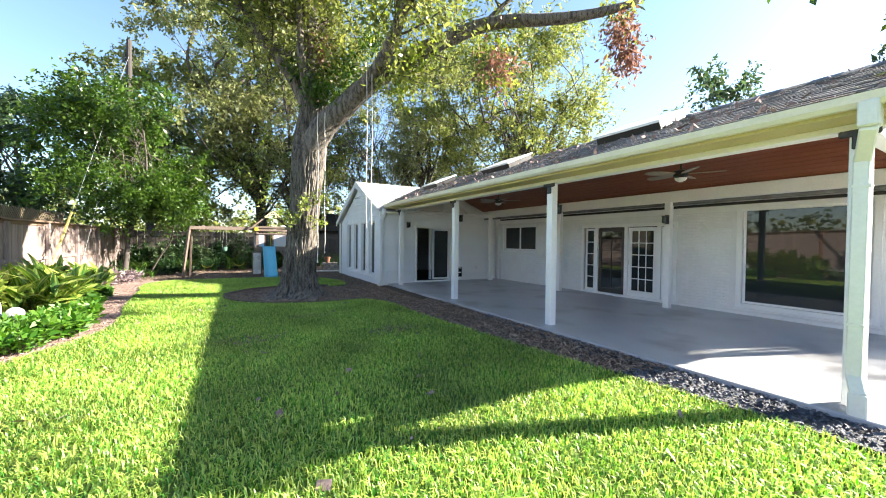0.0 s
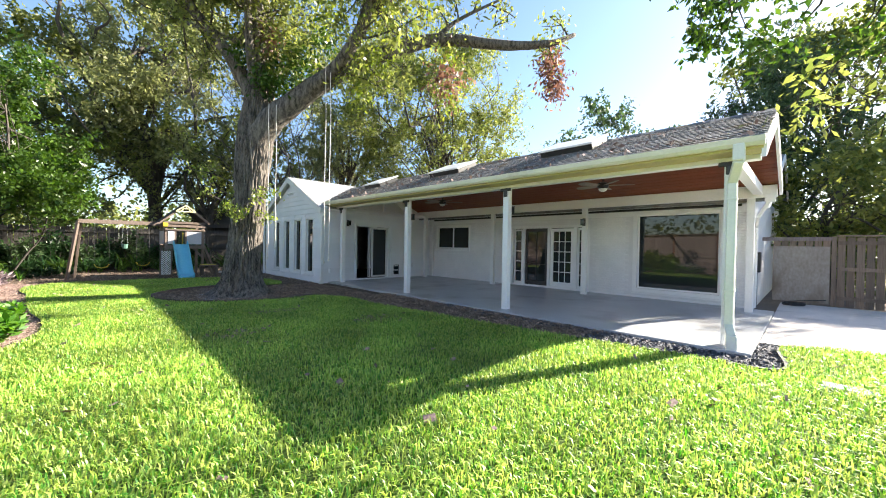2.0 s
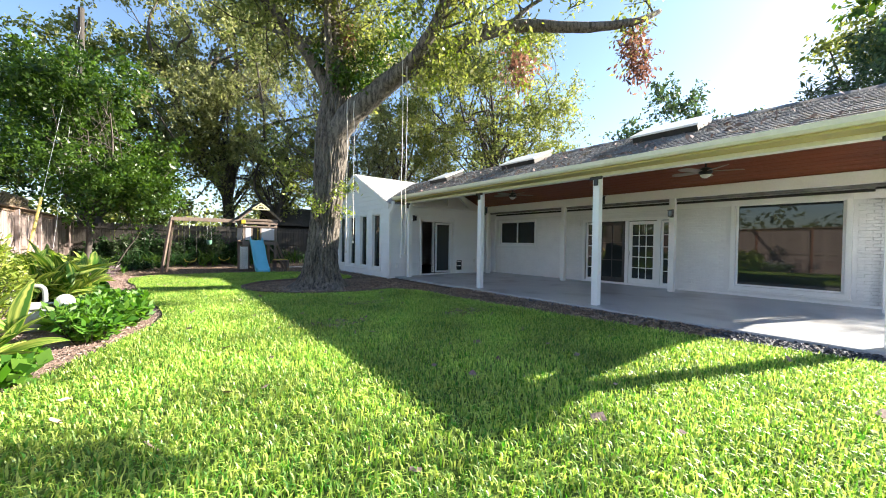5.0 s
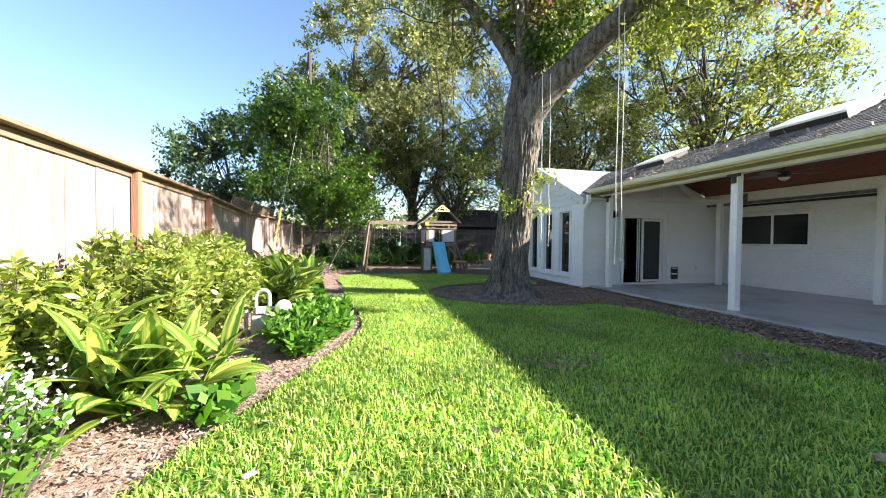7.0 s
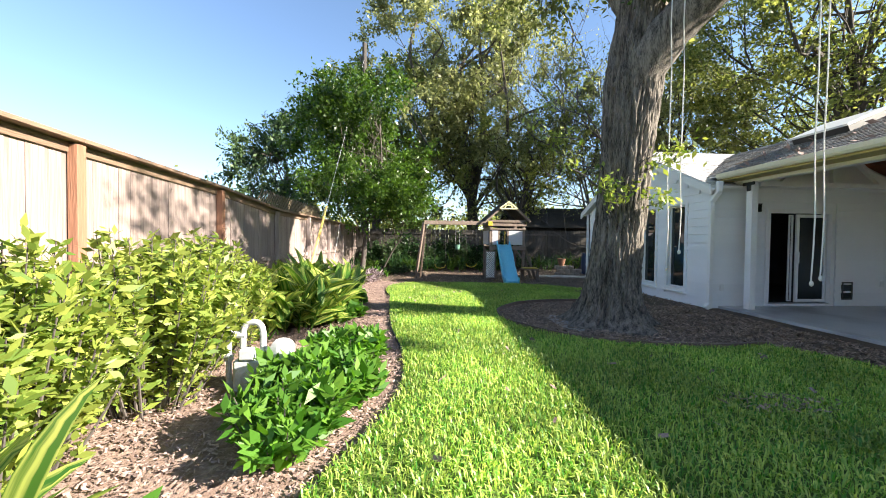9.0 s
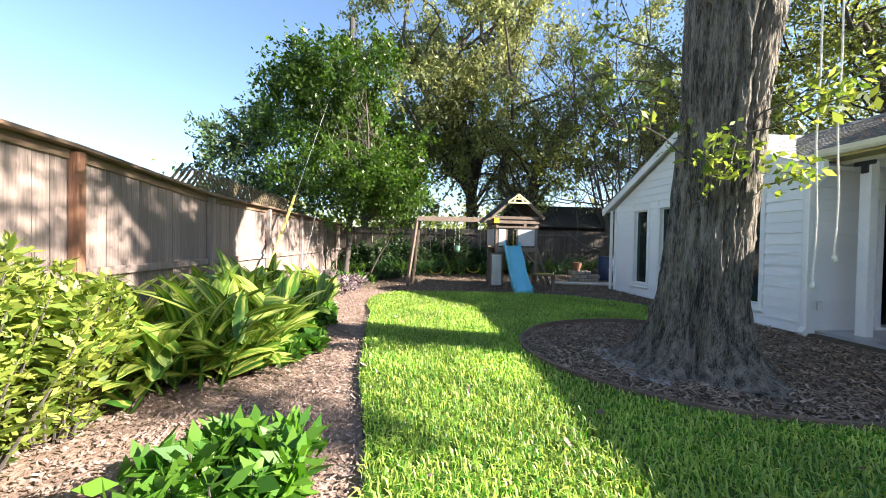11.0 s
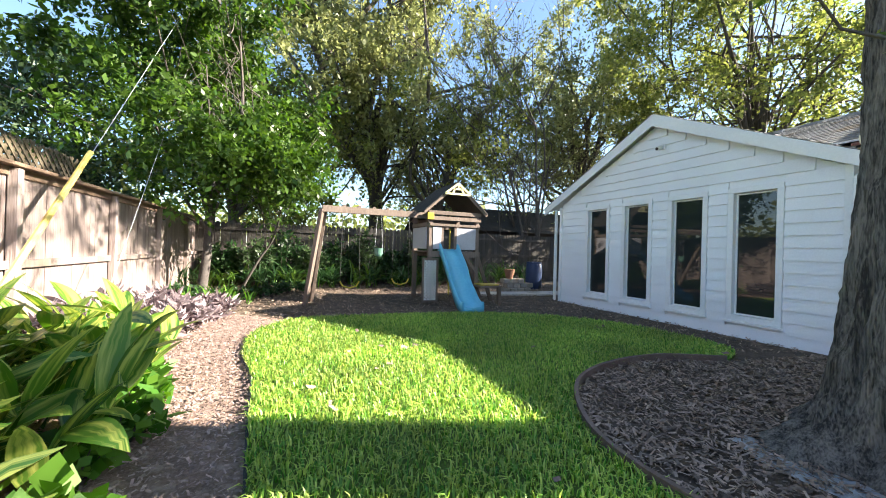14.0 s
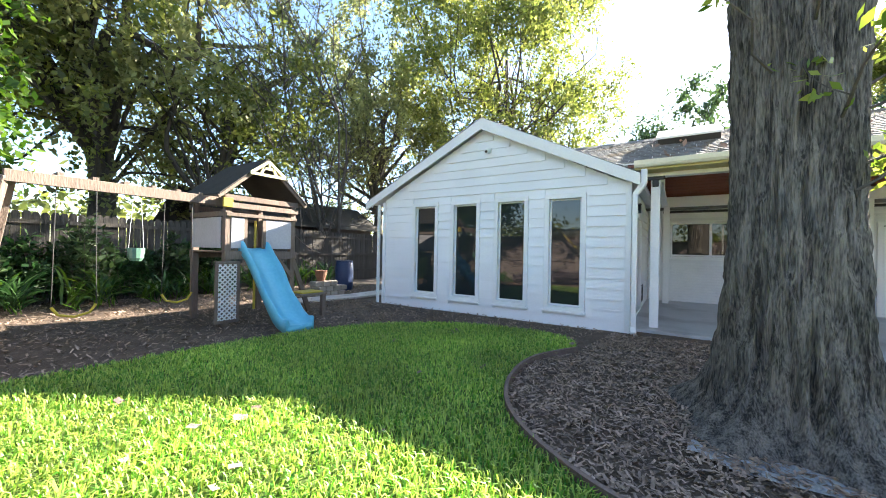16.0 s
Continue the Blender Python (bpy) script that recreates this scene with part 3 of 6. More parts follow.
def under(ob, parent):
    """Hang a part built in world coordinates under a placed thing."""
    ob.parent = parent
    ob.matrix_parent_inverse = parent.matrix_world.inverted()
    return ob


EL, ER, RG = (0.14, EAVE_Z), (4.62, EAVE_Z), (RIDGE_X, RIDGE_Z)
under(roof_slab("roof_deck", "y", PORCH_Y0, 2.25, EL, RG, 0.03, M_WHITE), porch_roof)
under(roof_slab("roof_deck", "y", PORCH_Y0, 2.25, ER, RG, 0.03, M_WHITE), porch_roof)
under(shingle_courses("shingles", "y", PORCH_Y0 - 0.02, 2.2, EL, RG, M_SHINGLE, None, 1), porch_roof)
under(shingle_courses("shingles", "y", PORCH_Y0 - 0.02, 2.2, ER, RG, M_SHINGLE, None, 2), porch_roof)
bm = bmesh.new()
for k in range(46):
    y = PORCH_Y0 + k * 0.3
    prism(bm, [(RIDGE_X - 0.14, RIDGE_Z - 0.045), (RIDGE_X, RIDGE_Z + 0.032 + 0.006 * (k % 2)), (RIDGE_X + 0.14, RIDGE_Z - 0.045), (RIDGE_X, RIDGE_Z + 0.005)], "y", y, y + 0.31)
under(part("ridge_cap", bm, M_SHINGLE), porch_roof)
for s, e in ((-1, EL), (1, ER)):
    o = [(e[0], e[1] - 0.03), (RIDGE_X, RIDGE_Z - 0.03), (RIDGE_X, RIDGE_Z - 0.25), (e[0], e[1] - 0.25)]
    under(part("rake_board", prism(bmesh.new(), o, "y", PORCH_Y0 - 0.03, PORCH_Y0 + 0.02), M_WHITE), porch_roof)

# ceiling of stained boards under both slopes
bm = bmesh.new()
for e in (EL, ER):
    for k in range(18):
        f0, f1 = k / 18, (k + 1) / 18 - 0.006
        a = (e[0] + (RIDGE_X - e[0]) * f0, e[1] + (RIDGE_Z - e[1]) * f0)
        b = (e[0] + (RIDGE_X - e[0]) * f1, e[1] + (RIDGE_Z - e[1]) * f1)
        prism(bm, [(a[0], a[1] - 0.075), (b[0], b[1] - 0.075), (b[0], b[1] - 0.09), (a[0], a[1] - 0.09)], "y", PORCH_Y0 + 0.02, PORCH_Y1 + 0.04)
    prism(bm, [(e[0], e[1] - 0.05), (RIDGE_X, RIDGE_Z - 0.05), (RIDGE_X, RIDGE_Z - 0.078), (e[0], e[1] - 0.078)], "y", PORCH_Y0 + 0.02, PORCH_Y1 + 0.04)
tagged(part("ceiling", bm, M_RED), "red-brown stained board ceiling of the patio", "ceiling", kind="structure")

# eave: gutter, fascia, beam
gutter = tagged(part("gutter", prism(bmesh.new(), [(0.02, 2.91), (0.13, 2.91), (0.13, 2.80), (0.06, 2.80), (0.03, 2.84)], "y", PORCH_Y0 - 0.02, -0.02), M_CREAM), "cream painted gutter along the patio eave", "gutter", kind="structure")
tagged(part("fascia", B(0.135, 0.165, PORCH_Y0, -0.02, 2.765, 2.86), M_FASCIA), "cream fascia board under the gutter, tinted yellow for lawn bounce", "fascia", kind="structure")
tagged(part("soffit", B(0.165, 0.50, PORCH_Y0 + 0.02, 0.04, 2.765, 2.78), M_FASCIA), "cream soffit of the patio eave, tinted yellow for lawn bounce", "soffit", kind="structure")
tagged(part("beam_outer", B(0.50, 0.68, PORCH_Y0 + 0.05, 0.1, 2.70, 2.86, 0.008), M_WHITE), "white beam on the outer patio posts", "beam", kind="structure")
tagged(part("beam_inner", B(4.44, 4.62, PORCH_Y0 + 0.05, 0.1, 2.60, 2.86, 0.008), M_WHITE), "white beam on the inner patio posts", "beam", kind="structure")
tagged(part("beam_end", B(0.68, 4.44, -11.42, -11.26, 2.66, 2.84, 0.008), M_WHITE), "white tie beam across the open gable", "beam", kind="structure")
tagged(part("ceiling_inner", B(4.62, WALL_X, -11.5, 0.1, 2.66, 2.70), M_WHITE), "white soffit between inner beam and wall", "ceiling", kind="structure")
tagged(part("trim_frieze", B(WALL_X - 0.03, WALL_X - 0.002, -11.2, 0.1, 2.36, 2.55), M_WHITE), "white frieze board on the brick wall", "trim", kind="structure")
# Narrow black strip on the wall at the top of the frieze.
tagged(part("shade_track", B(WALL_X - 0.09, WALL_X - 0.034, -11.0, -0.3, 2.50, 2.56), M_BLACK), "narrow black strip along the wall under the beam", "track", kind="structure")
tagged(part("gable_inner", prism(bmesh.new(), [(0.2, 2.56), (4.6, 2.56), (4.5, 2.84), (RIDGE_X, RIDGE_Z - 0.1), (0.3, 2.84)], "y", 0.1, 0.3), M_WHITE), "white gable panel above the sliding door", "wall", kind="structure")
bm = bmesh.new()
for a, b in (((1.2, 2.70), (2.35, 3.6)), ((3.5, 2.70), (2.35, 3.6)), ((2.35, 2.7), (2.35, 3.7))):
    beam(bm, (a[0], -0.35, a[1]), (b[0], -0.35, b[1]), 0.08, 0.09)
box(bm, 0.68, 4.44, -0.42, -0.30, 2.62, 2.72)
tagged(part("truss", bm, M_WHITE), "white braced roof truss near the sliding door", "truss", kind="structure")

# annex roof
annex_roof = thing("annex_roof", 3, 2.78, 4.0, "pale grey shingled gable roof of the annex", "roof")
tagged(annex_roof, kind="structure")
AL, AR, AG = (-0.13, 2.66), (6.0, 2.52), (2.78, 4.09)
for e, seed in ((AL, 5), (AR, 6)):
    under(roof_slab("roof_deck", "x", -0.16, 9.0, e, AG, 0.06, M_WHITE), annex_roof)
    under(shingle_courses("shingles", "x", -0.18, 9.0, e, AG, M_SHINGLE_L, None, seed), annex_roof)
    o = [(e[0], e[1] - 0.03), (AG[0], AG[1] - 0.03), (AG[0], AG[1] - 0.24), (e[0], e[1] - 0.20)]
    under(part("rake_board", prism(bmesh.new(), o, "x", -0.19, -0.15), M_WHITE), annex_roof)
    o = [(e[0], e[1] - 0.07), (AG[0], AG[1] - 0.07), (AG[0], AG[1] - 0.10), (e[0], e[1] - 0.10)]
    under(part("soffit", prism(bmesh.new(), o, "x", -0.15, 0.03), M_WHITE), annex_roof)

house_roof = thing("house_roof", 11.9, -3, 4.8, "grey shingled main roof of the house", "roof")
tagged(house_roof, kind="structure")
for e, seed in (((4.55, 2.62), 7), ((19.0, 2.5), 8)):
    under(roof_slab("roof_deck", "y", -11.5, 6.0, e, (11.9, 4.95), 0.1, M_SHINGLE), house_roof)
    o = [(e[0], e[1] - 0.02), (11.9, 4.93), (11.9, 4.70), (e[0], e[1] - 0.25)]
    under(part("rake_board", prism(bmesh.new(), o, "y", -11.53, -11.48), M_WHITE), house_roof)
tagged(part("gutter", prism(bmesh.new(), [(4.42, 2.66), (4.55, 2.66), (4.55, 2.5), (4.46, 2.5)], "y", -11.62, -11.45), M_WHITE), "white gutter end at the house corner", "gutter", kind="structure")

# posts


def post(x, y, z1, label):
    p = thing("patio_post", x, y, DECK, label, "post", "patio posts")
    part("shaft", B(-0.07, 0.07, -0.07, 0.07, 0, z1 - DECK, 0.006), M_WHITE, p)
    return p


for y in (-11.32, -7.42, -3.98, -0.32):
    p = post(POST_X, y, 2.70, "square white painted post at the patio edge")
    bm = bmesh.new()
    box(bm, -0.095, -0.072, -0.05, 0.05, 2.47, 2.62, 0.012)
    box(bm, -0.10, -0.072, -0.14, 0.14, 2.59, 2.66, 0.012)
    part("bracket", bm, M_BLACK, p, "black iron post bracket")
for y in (-11.22, -7.44, -4.05, -0.40):
    post(INNER_X, y, 2.60, "square white painted post near the house wall")


def frame_ring(bm, axis, at, t, u0, u1, z0, z1, w):
    """Four bars round an opening."""
    for a, b, c, d in ((u0 - w, u1 + w, z1, z1 + w), (u0 - w, u1 + w, z0 - w, z0), (u0 - w, u0, z0, z1), (u1, u1 + w, z0, z1)):
        if axis == "x":
            box(bm, at, at + t, a, b, c, d, 0.004)
        else:
            box(bm, a, b, at, at + t, c, d, 0.004)
    return bm


def window(name, axis, face, hole, label, panes, trim=0.09, bar=0.05, sill=True, depth=0.2, mat=M_WHITE):
    """A window in its opening: casing, frame, panes (lists of edges along the wall) and sill."""
    u0, u1, z0, z1 = hole
    w = tagged(new(name), label, "window", kind="structure")
    part("casing", frame_ring(bmesh.new(), axis, face - 0.045, 0.05, u0, u1, z0, z1, trim), mat, w)
    fr = part("window_frame", frame_ring(bmesh.new(), axis, face + 0.03, 0.05, u0 + bar, u1 - bar, z0 + bar, z1 - bar, bar - 0.004), mat, w)
    for a, b in panes:
        if axis == "x":
            part("pane", B(face + 0.05, face + 0.058, a, b, z0 + bar, z1 - bar), M_GLASS, fr)
        else:
            part("pane", B(a, b, face + 0.05, face + 0.058, z0 + bar, z1 - bar), M_GLASS, fr)
    for (a, b), (c, d) in zip(panes, panes[1:]):
        m = (b + c) / 2
        if axis == "x":
            part("mullion", B(face + 0.028, face + 0.08, m - 0.03, m + 0.03, z0 + bar, z1 - bar), mat, fr)
    if sill and axis == "x":
        part("window_sill", B(face - 0.085, face - 0.002, u0 - trim - 0.02, u1 + trim + 0.02, z0 - trim - 0.04, z0 - trim - 0.002, 0.005), mat, w)
    return w


window("window_1", "x", WALL_X, BIG, "large white-framed picture window mirroring the garden", [(BIG[0] + 0.05, BIG[1] - 0.05)], trim=0.10)
window("window_2", "x", WALL_X, SMALL, "small white two-pane horizontal slider window", [(SMALL[0] + 0.05, -1.43), (-1.37, SMALL[1] - 0.05)], trim=0.05)
for i, (a, b) in enumerate(GW):
    window("window_%d" % (i + 3), "x", 0.03, (a, b, *GZ), "tall narrow white-trimmed window in the siding wall", [(a + 0.03, b - 0.03)], trim=0.085, bar=0.03)

# lap siding boards of the annex front
SID_H = 0.183
z = -0.02
while z < 3.9:
    top = z + SID_H
    half = 2.78 if z < 2.5 else max(0.0, (4.02 - 0.10 - top) / 0.5)
    if half < 0.12:
        break
    lo, hi = max(0.085, 2.78 - half), min(5.48, 2.78 + half)
    cuts = [(a - 0.09, b + 0.09) for a, b in GW] if (top > GZ[0] - 0.10 and z < GZ[1] + 0.07) else []
    cur = lo
    for a, b in sorted(cuts) + [(hi, hi)]:
        if a - cur > 0.03:
            bm = bmesh.new()
            prism(bm, [(0.020, top + 0.012), (0.028, top + 0.012), (0.028, z), (-0.010, z)], "y", cur, min(a, hi))
            part("siding_board", bm, M_SIDING, wall_annex)
        cur = b
    z = top
bm = bmesh.new()
box(bm, -0.022, 0.03, 0.0, 0.085, -0.05, 2.62)
tagged(part("trim_corner", bm, M_WHITE), "white corner board of the annex", "trim", kind="structure")
tagged(part("trim_corner_far", B(-0.022, 0.03, 5.48, 5.565, -0.05, 2.5), M_WHITE), "white far corner board of the annex", "trim", kind="structure")

# side wall boards round the sliding door
z = -0.02
while z < 2.5:
    top = z + SID_H
    cuts = [(SLIDER[0] - 0.08, SLIDER[1] + 0.08)] if z < SLIDER[3] + 0.06 else []
    cur = 0.0
    for a, b in cuts + [(WALL_X, WALL_X)]:
        bm = bmesh.new()
        prism(bm, [(0.086, top + 0.012), (0.096, top + 0.012), (0.096, z), (0.060, z)], "x", cur + 0.04, a)
        part("siding_board", bm, M_SIDING, wall_slider)
        cur = b
    z = top

# sliding door, its open left half dark
slider = tagged(new("door_1"), "white sliding glass door, one half slid open", "door", kind="structure")
part("casing", frame_ring(bmesh.new(), "y", 0.05, 0.06, SLIDER[0] + 0.03, SLIDER[1] - 0.03, 0.10, SLIDER[3] - 0.03, 0.09), M_WHITE, slider)
bm = bmesh.new()
mid = 2.13
frame_ring(bm, "y", 0.14, 0.04, mid + 0.07, SLIDER[1] - 0.09, 0.19, SLIDER[3] - 0.11, 0.07)
leaf_ = part("sliding_leaf", bm, M_ALU, slider)
part("pane", B(mid + 0.06, SLIDER[1] - 0.08, 0.155, 0.163, 0.18, SLIDER[3] - 0.10), M_GLASS, leaf_)
part("screen_leaf", frame_ring(bmesh.new(), "y", 0.19, 0.03, mid - 0.10, mid - 0.06, 0.16, SLIDER[3] - 0.08, 0.03), M_ALU, slider)
part("handle", B(mid + 0.015, mid + 0.045, 0.10, 0.138, 1.0, 1.25, 0.006), M_ALU, leaf_)
pet = thing("pet_door", 3.31, 0.07, 0.19, "dark framed pet door flap in the white wall", "pet door")
part("frame", frame_ring(bmesh.new(), "y", -0.02, 0.03, -0.10, 0.10, 0.03, 0.37, 0.03), M_BLACK, pet)
part("flap", B(-0.10, 0.10, -0.005, 0.005, 0.03, 0.37), M_GLASS, pet)

# french doors with sidelights
fd = tagged(new("door_2"), "white framed entrance with french door and dark screen door", "door", kind="structure")
part("casing", frame_ring(bmesh.new(), "x", WALL_X - 0.03, 0.05, FRENCH[0] + 0.04, FRENCH[1] - 0.04, DECK + 0.06, FRENCH[3] - 0.04, 0.09), M_WHITE, fd)
bm = bmesh.new()
for y in (-4.92, -5.90, -6.84):
    box(bm, WALL_X + 0.0, WALL_X + 0.1, y - 0.05, y + 0.05, DECK, FRENCH[3] - 0.04)
part("jamb", bm, M_WHITE, fd)


def glazed_leaf(u0, u1, z0, z1, cols, rows, border, mat, name):
    leaf = part(name, frame_ring(bmesh.new(), "x", WALL_X + 0.03, 0.045, u0 + border, u1 - border, z0 + border * 2, z1 - border, border), mat, fd)
    a, b, c, d = u0 + border, u1 - border, z0 + border * 2, z1 - border
    part("kick_rail", B(WALL_X + 0.031, WALL_X + 0.074, u0 + 0.002, u1 - 0.002, z0, z0 + border), mat, leaf)
    for i in range(cols):
        for j in range(rows):
            y0, y1 = a + (b - a) * i / cols, a + (b - a) * (i + 1) / cols
            q0, q1 = c + (d - c) * j / rows, c + (d - c) * (j + 1) / rows
            part("pane", B(WALL_X + 0.05, WALL_X + 0.056, y0 + 0.006, y1 - 0.006, q0 + 0.006, q1 - 0.006), M_GLASS, leaf)
    bm = bmesh.new()
    for i in range(1, cols):
        y = a + (b - a) * i / cols
        box(bm, WALL_X + 0.036, WALL_X + 0.068, y - 0.012, y + 0.012, c, d)
    for j in range(1, rows):
        q = c + (d - c) * j / rows
        box(bm, WALL_X + 0.037, WALL_X + 0.067, a, b, q - 0.012, q + 0.012)
    if cols > 1 or rows > 1:
        part("muntin_grid", bm, mat, leaf)
    return leaf


glazed_leaf(-4.86, -4.50, DECK + 0.02, 2.06, 1, 5, 0.06, M_WHITE, "sidelight")
glazed_leaf(-7.20, -6.90, DECK + 0.02, 2.06, 1, 5, 0.06, M_WHITE, "sidelight")
glazed_leaf(-6.78, -5.96, DECK + 0.02, 2.06, 3, 5, 0.10, M_WHITE, "french_leaf")
glazed_leaf(-5.84, -4.98, DECK + 0.02, 2.06, 2, 3, 0.09, M_DOOR_D, "screen_leaf")
part("handle", B(WALL_X - 0.03, WALL_X + 0.028, -6.0, -5.96, 1.0, 1.12, 0.006), M_ALU, fd)

# painted brick courses, joined
rows = []
rng = np.random.default_rng(4)
zc = DECK + 0.004
k = 0
while zc < 2.34:
    y = -11.19 - (0.105 if k % 2 else 0)
    while y < 0.06:
        a, b, c, d = max(y, -11.19), min(y + 0.20, 0.06), zc, zc + 0.062
        y += 0.21
        if b - a < 0.03 or any(b > h0 - 0.12 and a < h1 + 0.12 and d > h2 - 0.16 and c < h3 + 0.12 for h0, h1, h2, h3 in (BIG, FRENCH, SMALL)):
            continue
        x = WALL_X - 0.007 - 0.004 * rng.random()
        e = 0.004
        f_ = [(x, a + e, c + e), (x, b - e, c + e), (x, b - e, d - e), (x, a + e, d - e)]
        g = [(WALL_X, a, c), (WALL_X, b, c), (WALL_X, b, d), (WALL_X, a, d)]
        rows.append(f_)
        for i in range(4):
            j = (i + 1) % 4
            rows.append([g[i], g[j], f_[j], f_[i]])
    zc += 0.0715
    k += 1
ob = quads("bricks", np.array(rows), M_BRICK, wall_back)
ob["kind"] = "stuff"


def downspout(name, pts, label, mat=M_WHITE, w=0.075):
    """A rectangular rainwater pipe: outlet, elbows, long shaft and a flared foot."""
    t = thing(name, *pts[-1], label, "downspout", "downspouts")
    spans = [(Vector(b) - Vector(a)).length for a, b in zip(pts, pts[1:])]
    for i, (a, b) in enumerate(zip(pts, pts[1:])):
        a, b = Vector(a), Vector(b)
        d = (b - a).normalized() * 0.02
        kind_ = "shaft" if spans[i] == max(spans) else "outlet" if i == 0 else "foot" if i == len(spans) - 1 else "elbow"
        k = 1.18 if kind_ in ("foot", "outlet") else 1.06 if kind_ == "elbow" else 1.0
        under(part(kind_, beam(bmesh.new(), a - d, b + d, w * k, w * 0.8 * k, 0.012, up=(0, 1, 0.01)), mat), t)
        if kind_ == "shaft":
            for f_ in (0.12, 0.75):
                c = a.lerp(b, f_)
                under(part("strap", beam(bmesh.new(), c, c + (b - a).normalized() * 0.03, w * 1.1, w * 0.9, 0.003, up=(0, 1, 0.01)), mat), t)
    return t


downspout("downspout", [(0.09, -11.46, 2.82), (0.09, -11.46, 2.64), (0.44, -11.36, 2.42), (0.455, -11.35, 0.36), (0.36, -11.40, 0.22), (0.33, -11.41, 0.02)], "cream metal downspout with flared foot on the post", M_CREAM_P, 0.135)
downspout("downspout", [(-0.02, -0.18, 2.72), (-0.02, -0.18, 2.52), (-0.08, -0.06, 2.32), (-0.08, -0.06, 0.10), (-0.16, -0.07, 0.03)], "white downspout at the annex corner", M_WHITE, 0.095)
downspout("downspout", [(-0.06, 5.66, 2.42), (-0.06, 5.66, 0.02)], "white downspout at the far annex corner")
downspout("downspout", [(4.5, -11.52, 2.5), (4.6, -11.35, 2.2), (5.1, -11.28, 2.0), (5.15, -11.27, 0.1)], "white downspout at the house corner")
downspout("downspout", [(5.12, -0.25, 2.4), (5.12, -0.25, 0.07)], "white downspout in the patio corner")

# skylights


def skylight(y0, y1, f0, f1):
    s = thing("skylight", 0, 0, 0, "raised white-framed skylight on the patio roof", "skylight", "skylights")
    a = Vector((EL[0] + (RIDGE_X - EL[0]) * f0, 0, EL[1] + (RIDGE_Z - EL[1]) * f0))
    b = Vector((EL[0] + (RIDGE_X - EL[0]) * f1, 0, EL[1] + (RIDGE_Z - EL[1]) * f1))
    d = (b - a).normalized()
    nrm = Vector((-d.z, 0, d.x))
    h_ = nrm * 0.13
    t_ = nrm * 0.17

    def ring(bm, p, q, lo, hi, y0, y1):
        vs = [bm.verts.new((c.x, y, c.z)) for c in (p + lo, q + lo) for y in (y0, y1)] + [bm.verts.new((c.x, y, c.z)) for c in (p + hi, q + hi) for y in (y0, y1)]
        for f_ in ((0, 1, 3, 2), (4, 6, 7, 5), (0, 4, 5, 1), (2, 3, 7, 6), (0, 2, 6, 4), (1, 5, 7, 3)):
            bm.faces.new([vs[i] for i in f_])
        return bm
    z0_ = nrm * 0.0
    part("curb", ring(bmesh.new(), a, b, z0_, h_, y0, y1), M_BLACK, s, "dark flashing curb")
    part("dome", ring(bmesh.new(), a - d * 0.04, b + d * 0.04, h_, t_, y0 - 0.03, y1 + 0.03), M_WHITE, s, "white acrylic top")
    return s


skylight(-8.9, -7.7, 0.62, 0.97)
skylight(-5.1, -3.9, 0.62, 0.97)
skylight(-1.3, -0.3, 0.62, 0.97)

# ---- fences ----


def board_mesh(w, t, h, dog=False):
    bm = bmesh.new()
    if dog:
        c = w * 0.22
        prism(bm, [(-w / 2, 0), (w / 2, 0), (w / 2, h - c), (w / 2 - c, h), (-w / 2 + c, h), (-w / 2, h - c)], "y", -t / 2, t / 2)
    else:
        box(bm, -w / 2, w / 2, -t / 2, t / 2, 0, h)
    bmesh.ops.recalc_face_normals(bm, faces=bm.faces)
    me = bpy.data.meshes.new("picket")
    bm.to_mesh(me)
    bm.free()
    return me


def piece(name, me, mat, parent, m):
    if not me.materials:
        me.materials.append(mat)
    ob = new(name, me)
    ob.parent = parent
    ob.matrix_local = m
    return ob


rng = random.Random(11)
# side fence, sunlit, with cap board
fence_left = tagged(new("fence_left"), "tall weathered cedar board fence with cap rail", "fence", kind="structure")
me = board_mesh(0.148, 0.018, 1.0)
FX = -9.5


def fence_top(y):
    return float(np.interp(y, [-20, -8.5, -6.3, -3.95, -1.55, -0.6, 0.75, 3.05, 11.8], [2.36, 2.34, 2.31, 2.24, 2.17, 2.10, 2.02, 2.04, 2.06]))


y = -20.0
while y < 11.8:
    gap = 0.002 + 0.003 * rng.random()
    piece("picket", me, M_FENCE, fence_left, pose(FX - 0.008 * rng.random(), y, 0.02, 0, 0, 90) @ Matrix.Diagonal((1, 1, fence_top(y) - 0.04, 1)))
    y += 0.148 + gap
FENCE_POSTS = (-20, -17.6, -15.3, -13.0, -10.7, -8.5, -6.3, -3.95, -1.55, 0.75, 3.05, 5.4, 7.7, 10.0, 11.8)
for y in FENCE_POSTS:
    part("post", B(FX + 0.015, FX + 0.105, y - 0.045, y + 0.045, -0.05, fence_top(y) - 0.02, 0.005), M_POST if y < 0 else M_FENCE, fence_left)
